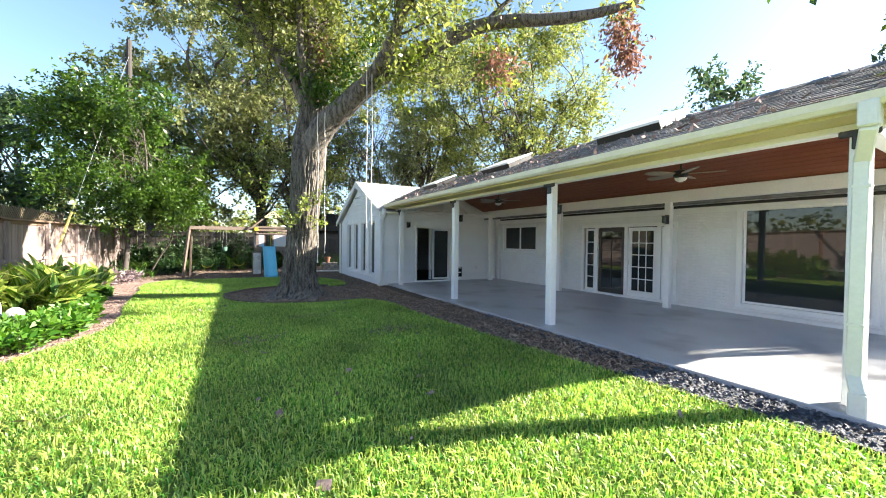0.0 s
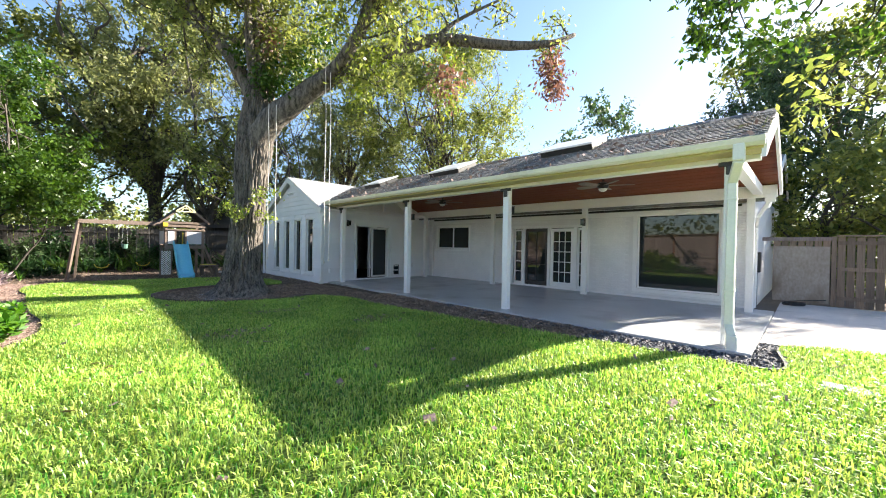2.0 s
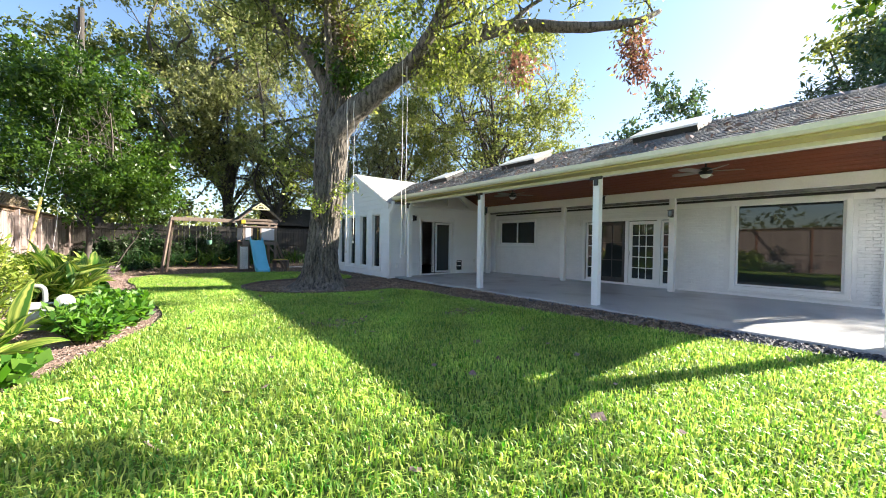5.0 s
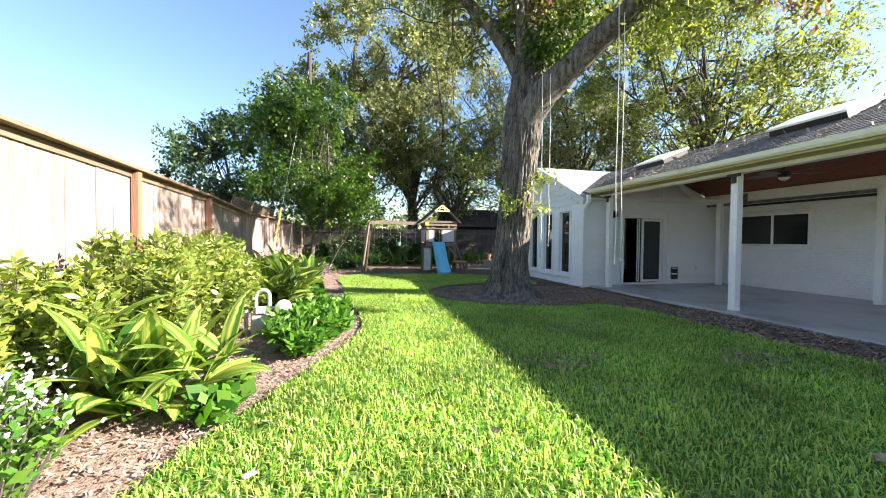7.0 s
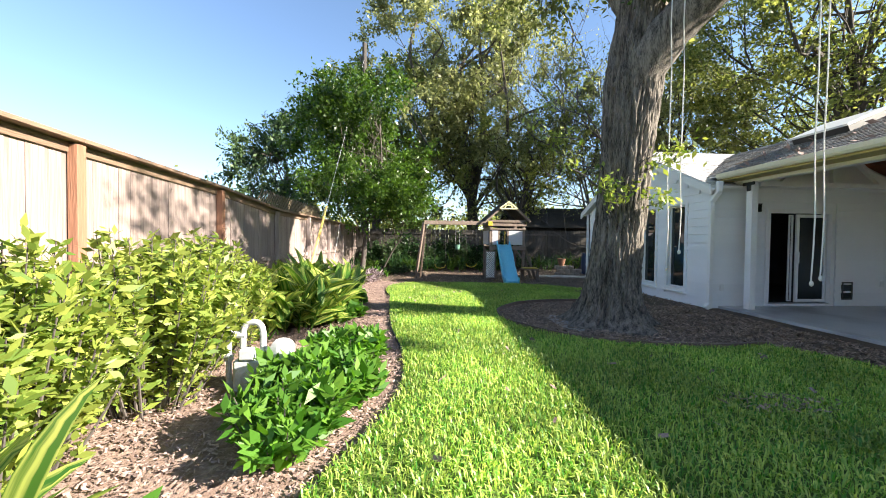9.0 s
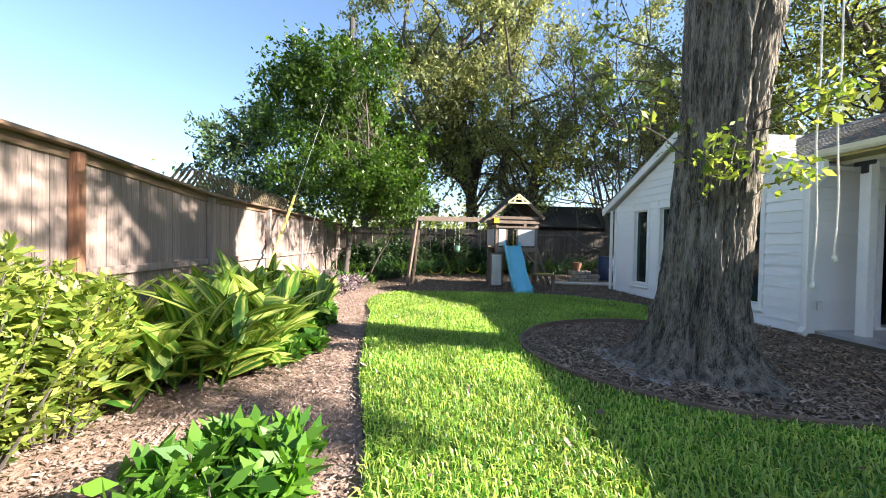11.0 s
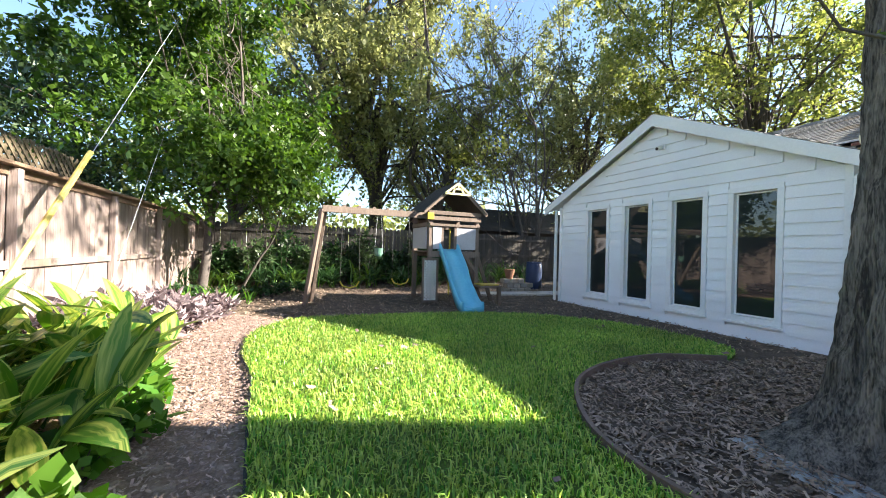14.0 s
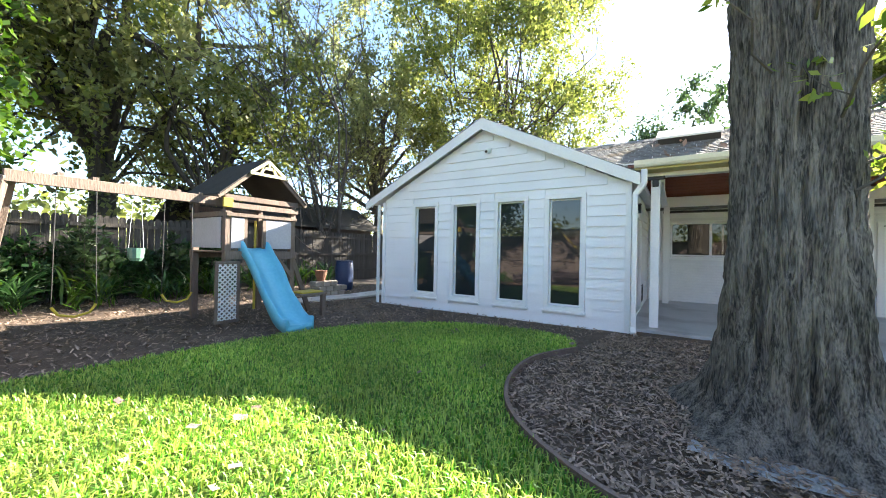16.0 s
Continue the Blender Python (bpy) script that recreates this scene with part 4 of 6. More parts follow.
for a, b in zip(FENCE_POSTS, FENCE_POSTS[1:]):
    p, q = fence_top(a), fence_top(b)
    for nm, x0, x1, dz, h_, mat in (("cap_board", -0.06, 0.13, 0.02, 0.04, M_CAP), ("trim_board", 0.011, 0.030, -0.05, 0.095, M_CAP), ("rail", 0.012, 0.05, 0.0, 0.09, M_FENCE), ("kickboard", 0.012, 0.035, 0.0, 0.16, M_FENCE)):
        z0, z1 = {"rail": (0.995, 0.995), "kickboard": (0.08, 0.08)}.get(nm, (p + dz, q + dz))
        xm_ = FX + (x0 + x1) / 2
        part(nm, beam(bmesh.new(), (xm_, a, z0), (xm_, b - 0.003, z1), x1 - x0, h_, 0.004), mat, fence_left)

# lattice topper
lat = thing("lattice_topper", FX, 3.0, 2.055, "sagging diagonal wooden lattice on the fence top", "lattice")
s_ = 0.115
LY0, LY1, LH = -3.3, 1.2, 0.34
k = 0
y = LY0
while y < LY1:
    if not (-2.5 < y + 3.0 < 0.0 and k % 3 == 0):
        part("slat", beam(bmesh.new(), (-0.01, y, 0.0), (-0.01, y + LH, LH * (0.9 + 0.15 * rng.random())), 0.008, 0.042), M_LATTICE, lat)
    if y > LY0 + 0.6:
        part("slat", beam(bmesh.new(), (0.0, y + LH, 0.0), (0.0, y, LH * (0.9 + 0.15 * rng.random())), 0.008, 0.042), M_LATTICE, lat)
    y += s_
    k += 1

# back fence, with its shade darkened into the board colour
fence_back = tagged(new("fence_back"), "weathered dog-eared picket fence, coloured dark for its shade", "fence", kind="structure")
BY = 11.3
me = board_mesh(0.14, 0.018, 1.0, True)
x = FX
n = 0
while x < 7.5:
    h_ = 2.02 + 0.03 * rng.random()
    piece("picket", me, M_FENCE_SHADE, fence_back, pose(x, BY - 0.01 * rng.random(), -0.02, 0, 0.6 * (rng.random() - 0.5), 0) @ Matrix.Diagonal((1, 1, h_, 1)))
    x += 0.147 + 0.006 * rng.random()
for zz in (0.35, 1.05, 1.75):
    part("rail", B(FX, 7.5, BY - 0.06, BY - 0.022, zz, zz + 0.09), M_FENCE_SHADE, fence_back)
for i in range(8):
    part("post", B(FX + 0.1 + i * 2.4, FX + 0.19 + i * 2.4, BY + 0.02, BY + 0.11, -0.05, 1.95), M_FENCE_SHADE, fence_back)

# side yard fence with a plywood gate
fence_right = tagged(new("fence_side_yard"), "brown board fence with gaps and horizontal rails", "fence", kind="structure")
RX = 7.7
me = board_mesh(0.14, 0.018, 1.0)
y = -12.75
while y > -20:
    piece("picket", me, M_FENCE_B, fence_right, pose(RX + 0.03, y, 0.02, 0, 0, 90) @ Matrix.Diagonal((1, 1, 1.78 + 0.02 * rng.random(), 1)))
    y -= 0.165
for zz in (0.2, 0.95, 1.62):
    part("rail", B(RX - 0.02, RX + 0.02, -20, -12.68, zz, zz + 0.09), M_FENCE_B, fence_right)
part("cap_board", B(RX - 0.05, RX + 0.08, -20, -12.66, 1.83, 1.87), M_FENCE_B, fence_right)
for y in (-12.62, -15.0, -17.4, -19.8):
    part("post", B(RX - 0.03, RX + 0.06, y - 0.045, y + 0.045, -0.05, 1.83), M_FENCE_B, fence_right)
gate = thing("plywood_gate", RX, -12.0, 0.02, "weathered plywood gate panel with grey stains", "gate")
part("panel", B(-0.012, 0.012, -0.55, 0.55, 0.05, 1.55), M_PLY, gate)
for i in range(7):
    part("board", B(0.014, 0.03, -0.56 + i * 0.16, -0.42 + i * 0.16, 0.1, 1.78), M_FENCE_B, gate)
part("top_rail", B(-0.03, 0.012, -0.58, 0.78, 1.70, 1.80), M_FENCE, gate)
part("brace", beam(bmesh.new(), (-0.03, -0.5, 0.15), (-0.03, 0.2, 0.05), 0.02, 0.02), M_BLACK, gate)

fence_rear = tagged(new("fence_rear"), "plain cedar fence closing the yard", "fence", kind="structure")
part("boards", B(FX, RX, -20.06, -20.0, 0, 1.9), M_FENCE, fence_rear)

# ---- the big oak ----


def curve_pts(pts, steps=6):
    return [Vector(p) for p in smooth_line(pts, steps)]


def limb(pts, r0, r1, name, mat, parent, seg=10, wobble=0.12, seed=1, steps=6):
    c = curve_pts(pts, steps)
    n_ = len(c)
    rad = [r0 + (r1 - r0) * (i / (n_ - 1)) for i in range(n_)]
    ob = part(name, tube(bmesh.new(), c, rad, seg, True, wobble, random.Random(seed)), mat, parent, smooth=True)
    return c, rad, ob


def spray(rng, start, direction, length, r, depth, out, bm, tips, bend=0.25, split=3, up=0.1, seg=5):
    """A twig that forks; its outline goes to bm, the places for leaves to tips."""
    d = Vector(direction).normalized()
    p = Vector(start)
    pts, step = [p.copy()], length / 4
    for i in range(4):
        d = (d + Vector(rng.normal(size=3)) * bend + Vector((0, 0, up))).normalized()
        p = p + d * step
        pts.append(p.copy())
        if depth == 0 or i > 1:
            tips.append(tuple(p))
    tube(bm, pts, [r, r * 0.85, r * 0.7, r * 0.55, r * 0.35], seg, False)
    if depth > 0:
        for k in range(split):
            i = 1 + int(rng.integers(0, 4))
            side = (d * 0.5 + Vector(rng.normal(size=3)) * 0.8 + Vector((0, 0, up))).normalized()
            spray(rng, pts[i], side, length * (0.5 + 0.25 * rng.random()), r * 0.5, depth - 1, out, bm, tips, bend, split, up, max(3, seg - 1))


oak = thing("oak_tree", -2.95, -1.35, 0, "huge old oak with ridged grey bark and spreading limbs", "tree")


def oak_part(ob):
    return under(ob, oak)


# trunk with buttressed foot and bark ridges
bm = bmesh.new()
levels = [(-0.06, 0.88), (0.0, 0.79), (0.08, 0.69), (0.2, 0.575), (0.4, 0.495), (0.7, 0.435), (1.1, 0.405), (1.6, 0.39), (2.1, 0.385), (2.6, 0.385),
          (3.1, 0.395), (3.6, 0.42), (4.1, 0.44), (4.6, 0.43), (5.1, 0.38), (5.7, 0.33), (6.3, 0.28)]
fine = []
for (z0, r0), (z1, r1) in zip(levels, levels[1:]):
    k = max(2, int((z1 - z0) / 0.045))
    fine += [(z0 + (z1 - z0) * i / k, r0 + (r1 - r0) * i / k) for i in range(k)]
SEG = 210
rings = []
for z, r in fine:
    cx, cy = -3.05 + 0.075 * z, -1.40 - 0.015 * z
    foot = max(0.0, 1 - z / 0.9)
    ring = []
    for k in range(SEG):
        a = 2 * math.pi * k / SEG
        root = 0.17 * foot ** 1.5 * math.cos(5 * a + 0.8 + 0.7 * math.sin(2 * a))
        q = Vector((math.cos(a) * 8.0, math.sin(a) * 8.0, z * 1.5))
        ridge = (1 - abs(noise.noise(q)) * 2.6) * 0.042 + (1 - abs(noise.noise(q * 2.3 + Vector((3, 1, 2)))) * 2.4) * 0.022
        lump = 0.03 * noise.noise(Vector((math.cos(a) * 1.5, math.sin(a) * 1.5, z * 0.7)))
        rr = r * (1 + root) + lump - 0.03 + ridge
        ring.append(bm.verts.new((cx + math.cos(a) * rr, cy + math.sin(a) * rr, z)))
    rings.append(ring)
for a, b in zip(rings, rings[1:]):
    for k in range(SEG):
        bm.faces.new((a[k], a[(k + 1) % SEG], b[(k + 1) % SEG], b[k]))
bm.faces.new(rings[-1])
oak_part(part("trunk", bm, M_BARK, smooth=True))

# points, thickness at both ends, where along it the leafy twigs begin
BOUGHS = [
    ([(-2.85, -1.48, 3.9), (-2.5, -1.85, 4.65), (-2.0, -2.3, 5.25), (-1.25, -2.85, 6.0), (-0.16, -3.55, 6.75), (1.3, -4.35, 7.45), (2.67, -5.75, 7.32), (3.6, -6.65, 7.4), (4.5, -7.0, 7.9)], 0.37, 0.06, 0.40),
    ([(-2.72, -1.42, 5.2), (-3.05, -1.15, 6.05), (-3.5, -0.9, 6.8), (-4.1, -0.6, 7.6), (-4.8, -0.7, 8.6), (-5.8, -1.4, 10.3)], 0.21, 0.07, 0.45),
    ([(-2.66, -1.48, 5.7), (-2.68, -1.4, 7.0), (-2.75, -1.25, 8.5), (-2.8, -1.4, 10.2), (-2.7, -1.9, 12)], 0.29, 0.10, 0.45),
    ([(-2.6, -1.3, 5.4), (-2.35, -0.8, 6.4), (-2.15, -0.3, 7.6), (-1.9, 0.2, 9.5), (-1.2, 0.8, 11.5)], 0.22, 0.07, 0.35),
    ([(-1.75, -2.55, 5.5), (-1.45, -3.6, 6.0), (-1.25, -4.4, 6.8), (-1.05, -5.1, 8.2), (-0.6, -6.2, 9.6)], 0.20, 0.07, 0.40),
    ([(-0.6, -6.2, 9.5), (-0.4, -8.6, 8.8), (-0.4, -10.2, 6.7), (-0.3, -11.4, 5.3), (0.2, -12.6, 4.7)], 0.07, 0.02, 0.97),
    ([(-2.3, -0.5, 7.2), (-3.2, 1.2, 8.0), (-4.0, 2.8, 8.8)], 0.12, 0.04, 0.30),
    ([(-2.78, -1.55, 5.5), (-3.0, -1.8, 6.4), (-3.1, -1.9, 7.6), (-3.3, -2.2, 9.2)], 0.13, 0.06, 0.55),
    ([(-2.4, -0.95, 6.1), (-1.0, -0.2, 7.3), (0.8, 0.6, 8.0), (2.4, 1.2, 8.5), (3.8, 1.8, 8.9)], 0.14, 0.04, 0.22),
    ([(1.2, -4.3, 7.42), (1.9, -4.6, 8.2), (3.0, -5.4, 9.0)], 0.08, 0.03, 0.20),
]
tips = []
twigs = bmesh.new()
rngo = np.random.default_rng(7)
for i, (pts, r0, r1, leafy) in enumerate(BOUGHS):
    c, rad, ob = limb(pts, r0, r1, "limb", M_BARK, None, 14, 0.10, i)
    oak_part(ob)
    n_ = len(c)
    for j in range(int(n_ * leafy), n_):
        over = i in (0, 9)
        if i in (1, 6) and j % 2:
            continue
        if over and (j % 2 or (i == 0 and n_ * 0.52 < j < n_ * 0.78)):
            continue
        for k in range(1 if over or i in (5, 8) else 3 if j > n_ - 5 else 2):
            dirn = Vector(rngo.normal(size=3)) + Vector((0, 0, 0.55 if over else 0.25)) + (c[j] - c[j - 1]).normalized() * 0.6
            spray(rngo, c[j], dirn, (0.6 if over else 1.1) + (0.5 if over else 0.9) * rngo.random(), 0.03, 1 if over else 2, None, twigs, tips, split=3, up=0.02)
tagged(oak_part(part("twigwork", twigs, M_BARK_F)), kind="stuff")
tips = np.array(tips)
per = 6
cent = np.repeat(tips, per, 0) + rngo.normal(size=(len(tips) * per, 3)) * 0.13
oak_part(quads("crown", leaf_quads(cent, 0.13, rngo, droop=0.5, aspect=0.42), M_OAK))


def clump(centre, radius, n_, size, mat, rng, name="foliage", droop=0.5, aspect=0.42, squash=1.0):
    p = rng.normal(size=(n_, 3)) * radius * 0.5
    p[:, 2] *= squash
    return quads(name, leaf_quads(np.array(centre) + p, size, rng, droop=droop, aspect=aspect), mat)


for c_, r_, n_ in (((-2.3, -2.0, 5.9), 0.55, 620), ((-1.9, -2.3, 6.3), 0.5, 420), ((-2.65, -1.95, 5.6), 0.4, 380), ((-1.4, -2.7, 6.9), 0.5, 260), ((-3.1, -1.6, 6.3), 0.3, 160)):
    tagged(oak_part(clump(c_, r_, n_, 0.13, M_MIDLEAF, rngo, "leaf_tuft")), kind="stuff")
for c_, r_, n_ in (((-0.9, -3.5, 5.6), 0.5, 340), ((-0.6, -3.9, 6.2), 0.55, 360), ((-0.6, -4.2, 7.3), 0.6, 420), ((0.6, -4.3, 7.9), 0.6, 300), ((-1.5, -3.2, 7.6), 0.6, 360), ((1.6, -4.6, 7.1), 0.4, 160), ((1.8, -4.4, 5.9), 0.45, 200)):
    tagged(oak_part(clump(c_, r_, n_, 0.12, M_OAKY, rngo, "leaf_tuft", droop=0.9)), kind="stuff")
for c_, r_, n_ in (((1.75, -4.3, 6.45), 0.55, 460), ((3.62, -6.72, 6.75), 0.42, 520), ((3.72, -6.78, 6.15), 0.36, 340), ((-2.45, -1.7, 6.9), 0.35, 200)):
    tagged(oak_part(clump(c_, r_, n_, 0.13, M_REDLEAF, rngo, "russet_tuft", droop=1.2, squash=1.3)), kind="stuff")
# the low twigs that hang before the gable end
low = bmesh.new()
lt = []
for x, y, z, d in ((-0.4, -10.2, 6.7, (-0.2, -0.5, -1)), (-0.35, -10.9, 5.9, (-0.4, 0.1, -1)), (-0.3, -11.4, 5.3, (0.3, 0.2, -1)), (-0.3, -11.4, 5.3, (-0.3, -0.3, -0.8)), (0.0, -12.0, 5.0, (0.1, -0.2, -1)), (0.2, -12.6, 4.7, (0.5, -0.6, -0.6)), (0.2, -12.6, 4.7, (-0.2, -0.7, -0.7)), (0.1, -12.3, 4.85, (0.6, 0.1, -0.5))):
    spray(rngo, (x, y, z), d, 1.0, 0.02, 2, None, low, lt, split=3, up=0.0)
tagged(oak_part(part("twigwork", low, M_BARK_F)), kind="stuff")
lt = np.array(lt)
# Darker leaf material than the crown's, so these leaves look backlit.
oak_part(quads("low_foliage", leaf_quads(np.repeat(lt, 9, 0) + rngo.normal(size=(len(lt) * 9, 3)) * 0.09, 0.10, rngo, droop=0.5, aspect=0.5), M_MIDLEAF))
# sprigs that grow out of the trunk
sprig = bmesh.new()
sp = []
for a, z, l_ in ((3.6, 2.3, 0.8), (4.2, 2.0, 0.6), (4.9, 2.6, 0.7), (3.2, 3.0, 0.9), (4.4, 2.4, 0.9), (3.9, 1.8, 0.5), (2.6, 2.7, 1.0), (2.9, 3.4, 1.1), (5.4, 2.0, 0.5)):
    d = Vector((math.cos(a), math.sin(a), 0.35))
    spray(rngo, (-2.95 + d.x * 0.38, -1.43 + d.y * 0.38, z), d, l_, 0.012, 1, None, sprig, sp, split=2, up=0.06)
tagged(oak_part(part("sprig_stemwork", sprig, M_TWIG)), kind="stuff")
sp = np.array(sp)
oak_part(quads("sprig_foliage", leaf_quads(np.repeat(sp, 9, 0) + rngo.normal(size=(len(sp) * 9, 3)) * 0.07, 0.085, rngo, aspect=0.45), M_SHRUB))

# swing ropes
for x, y, z0, z1 in ((-2.68, -2.3, 1.0, 5.0), (-2.50, -2.32, 1.25, 5.0), (-1.74, -3.5, 0.92, 6.1), (-1.60, -3.48, 0.98, 6.1)):
    r = thing("swing_rope", x, y, z0, "knotted white rope hanging from the oak limb", "rope", "swing ropes")
    bm = bmesh.new()
    tube(bm, [(0.01 * math.sin(i), 0.008 * math.cos(i * 1.7), (z1 - z0) * i / 12) for i in range(13)], 0.0085, 6)
    part("cord", bm, M_ROPE, r)
    bm = bmesh.new()
    bmesh.ops.create_icosphere(bm, subdivisions=2, radius=0.022)
    for v in bm.verts:
        v.co = Vector((v.co.x, v.co.y, v.co.z * 1.6 + 0.03))
    part("knot", bm, M_ROPE, r)

# ---- other trees ----


def tree(name, base, trunk_r, centre, radii, clumps, leaves, size, mat, label, seed, lean=(0, 0), limbs=14, bark=M_BARK_F, clump_r=0.55, droop=0.4, aspect=0.5, fork=0.35, low=None):
    """A tree: tapered trunk, limbs to its leaf clumps, and a crown of loose leaves with gaps."""
    rng = np.random.default_rng(seed)
    t = thing(name, *base, label, "tree")
    b, c = Vector(base), Vector(centre)
    top = Vector((c.x + lean[0], c.y + lean[1], c.z + radii[2] * 0.35))
    mid = b.lerp(top, fork) + Vector((rng.normal() * 0.15, rng.normal() * 0.15, 0))
    trunk = curve_pts([tuple(b - Vector((0, 0, 0.1))), tuple(b.lerp(mid, 0.5) + Vector((rng.normal() * 0.06, rng.normal() * 0.06, 0))), tuple(mid), tuple(mid.lerp(top, 0.5) + Vector((rng.normal() * 0.4, rng.normal() * 0.4, 0))), tuple(top)], 4)
    n_ = len(trunk)
    rad = [trunk_r * (1.25 if i == 0 else 1) * (1 - 0.85 * (i / (n_ - 1)) ** 1.1) for i in range(n_)]
    under(part("trunk", tube(bmesh.new(), trunk, rad, 10, True, 0.1, random.Random(seed)), bark, smooth=True), t)
    cs = []
    while len(cs) < clumps:
        p = rng.normal(size=3)
        p = p / np.linalg.norm(p) * (rng.random() ** 0.42)
        q = np.array(centre) + p * np.array(radii)
        if noise.noise(Vector(q * 0.35) + Vector((seed, 0, 0))) > -0.02 and (low is None or q[2] > low):
            cs.append(q)
    cs = np.array(cs)
    bm = bmesh.new()
    pick = rng.choice(len(cs), min(limbs * 3, len(cs)), replace=False)
    start = max(2, int(n_ * 0.4))
    for k, i in enumerate(pick):
        j = start + int(rng.integers(0, n_ - start - 1))
        e = Vector(cs[i])
        s = trunk[j]
        far_ = (e - s).length
        m = s.lerp(e, 0.38) + Vector(rng.normal(size=3)) * far_ * 0.10 + Vector((0, 0, 0.10 * far_))
        m2 = s.lerp(e, 0.70) + Vector(rng.normal(size=3)) * far_ * 0.10
        w = rad[j] * (0.55 if k < limbs else 0.25)
        one = bmesh.new() if k < limbs else bm
        tube(one, curve_pts([tuple(s), tuple(m), tuple(m2), tuple(e)], 3), [w * (1 - 0.085 * q) for q in range(10)], 6 if k < limbs else 4, False)
        if k < limbs:
            under(part("limb", one, bark, smooth=True), t)
    tagged(under(part("twigwork", bm, bark, smooth=True), t), kind="stuff")
    per_ = 9
    dirs = unit(rng.normal(size=(clumps, per_, 3)) + unit(cs - np.array(centre))[:, None] * 0.7 + np.array([0, 0, 0.15]))
    reach = clump_r * 2.0 * rng.uniform(0.5, 1.3, (clumps, per_))
    which, twig = rng.integers(0, clumps, leaves), rng.integers(0, per_, leaves)
    u = rng.random((leaves, 1)) ** 0.7
    pos = cs[which] + dirs[which, twig] * reach[which, twig][:, None] * u + rng.normal(size=(leaves, 3)) * (0.05 + 0.12 * clump_r * u)
    pos[:, 2] -= (u[:, 0] ** 2) * reach[which, twig] * 0.35 * (0.5 + droop)
    under(quads("crown", leaf_quads(pos, size, rng, droop=droop, aspect=aspect), mat), t)
    return t


tree("garden_tree", (-8.75, 8.3, 0), 0.12, (-8.6, 8.0, 5.3), (2.9, 2.8, 2.9), 120, 36000, 0.14, M_MIDLEAF, "leafy glossy green tree with thin pale trunk", 31, lean=(0.6, 0), limbs=16, bark=M_TWIG, clump_r=0.45, low=2.3)
tree("garden_tree", (-8.0, 9.0, 0), 0.04, (-6.5, 8.0, 3.9), (1.9, 1.6, 1.7), 40, 9000, 0.14, M_MIDLEAF, "bright green young tree behind the swing beam", 32, lean=(0.6, 0), limbs=8, bark=M_BARK_F, clump_r=0.4, low=2.2)
tree("large_tree", (-2.9, 15.2, 0), 0.48, (-3.6, 15.6, 10.4), (7.0, 5.0, 8.0), 240, 66000, 0.20, M_OAK2, "tall spreading oak with pale olive leaves", 33, limbs=22, clump_r=0.7, fork=0.3)
tree("large_tree", (-0.8, 13.4, 0), 0.30, (0.0, 13.6, 6.6), (5.0, 3.2, 3.6), 80, 15000, 0.17, M_OAK, "dark evergreen oak behind the back fence", 34, limbs=14, clump_r=0.6)
tree("large_tree", (-9.0, 16.5, 0), 0.30, (-9.0, 16.5, 7.4), (4.8, 4.0, 6.0), 120, 30000, 0.2, M_OAK, "leafy green tree behind the back fence", 35, limbs=14, clump_r=0.65)
tree("dark_tree", (-15.5, 17.5, 0), 0.3, (-15.3, 17.5, 5.6), (3.3, 3.4, 3.9), 90, 18000, 0.22, M_DARKLEAF, "dark evergreen tree beyond the side fence", 36, limbs=12, clump_r=0.65)
tree("large_tree", (14.0, 8.0, 0), 0.4, (13.0, 8.0, 11.0), (7.4, 6.0, 7.0), 330, 76000, 0.17, M_OAK, "tall airy tree with olive green leaves behind the annex", 37, limbs=24, clump_r=0.75)
tree("large_tree", (9.0, 14.0, 0), 0.35, (8.2, 14.5, 9.6), (5.6, 4.0, 6.4), 150, 38000, 0.18, M_OAK2, "olive green tree behind the annex roof", 38, limbs=20, clump_r=0.7)
tree("dark_tree", (21.0, -2.0, 0), 0.35, (21.0, -2.0, 8.0), (3.9, 4.2, 3.8), 90, 18000, 0.24, M_DARKLEAF, "dense dark green tree behind the house", 39, limbs=12, clump_r=0.7)
tree("pine_tree", (18.0, -11.2, 0), 0.3, (18.0, -11.4, 6.8), (3.2, 3.2, 4.6), 90, 22000, 0.24, M_DARKLEAF, "tall blue-green pine beyond the side yard", 40, limbs=18, clump_r=0.6, aspect=0.3)
tree("pine_tree", (19.5, -15.5, 0), 0.3, (19.5, -15.5, 5.6), (3.4, 3.4, 4.4), 75, 15000, 0.24, M_OAK, "feathery green tree beyond the side fence", 41, limbs=18, clump_r=0.65, aspect=0.3)
tree("pine_tree", (17.0, -19.5, 0), 0.3, (17.0, -20.5, 3.4), (3.4, 3.0, 2.4), 90, 9000, 0.24, M_DARKLEAF, "dark green tree beyond the side fence", 42, limbs=14, clump_r=0.65)
tree("dark_tree", (13.0, -12.8, 0), 0.2, (13.0, -13.0, 3.0), (2.2, 2.4, 2.4), 80, 9000, 0.2, M_OAK, "green shrubby tree behind the side fence", 43, limbs=10, clump_r=0.5)

tree("large_tree", (26.0, -13.5, 0), 0.4, (26.0, -13.5, 13.2), (3.6, 6.0, 2.6), 110, 15000, 0.26, M_OAK, "tall green tree far behind the side yard", 44, limbs=16, clump_r=0.7)

# bare crape myrtle behind the shed
crape = thing("crape_myrtle", 4.2, 12.6, 0, "nearly bare crape myrtle with fine dark twigs", "tree")
bm, ends = bmesh.new(), []
rngc = np.random.default_rng(9)
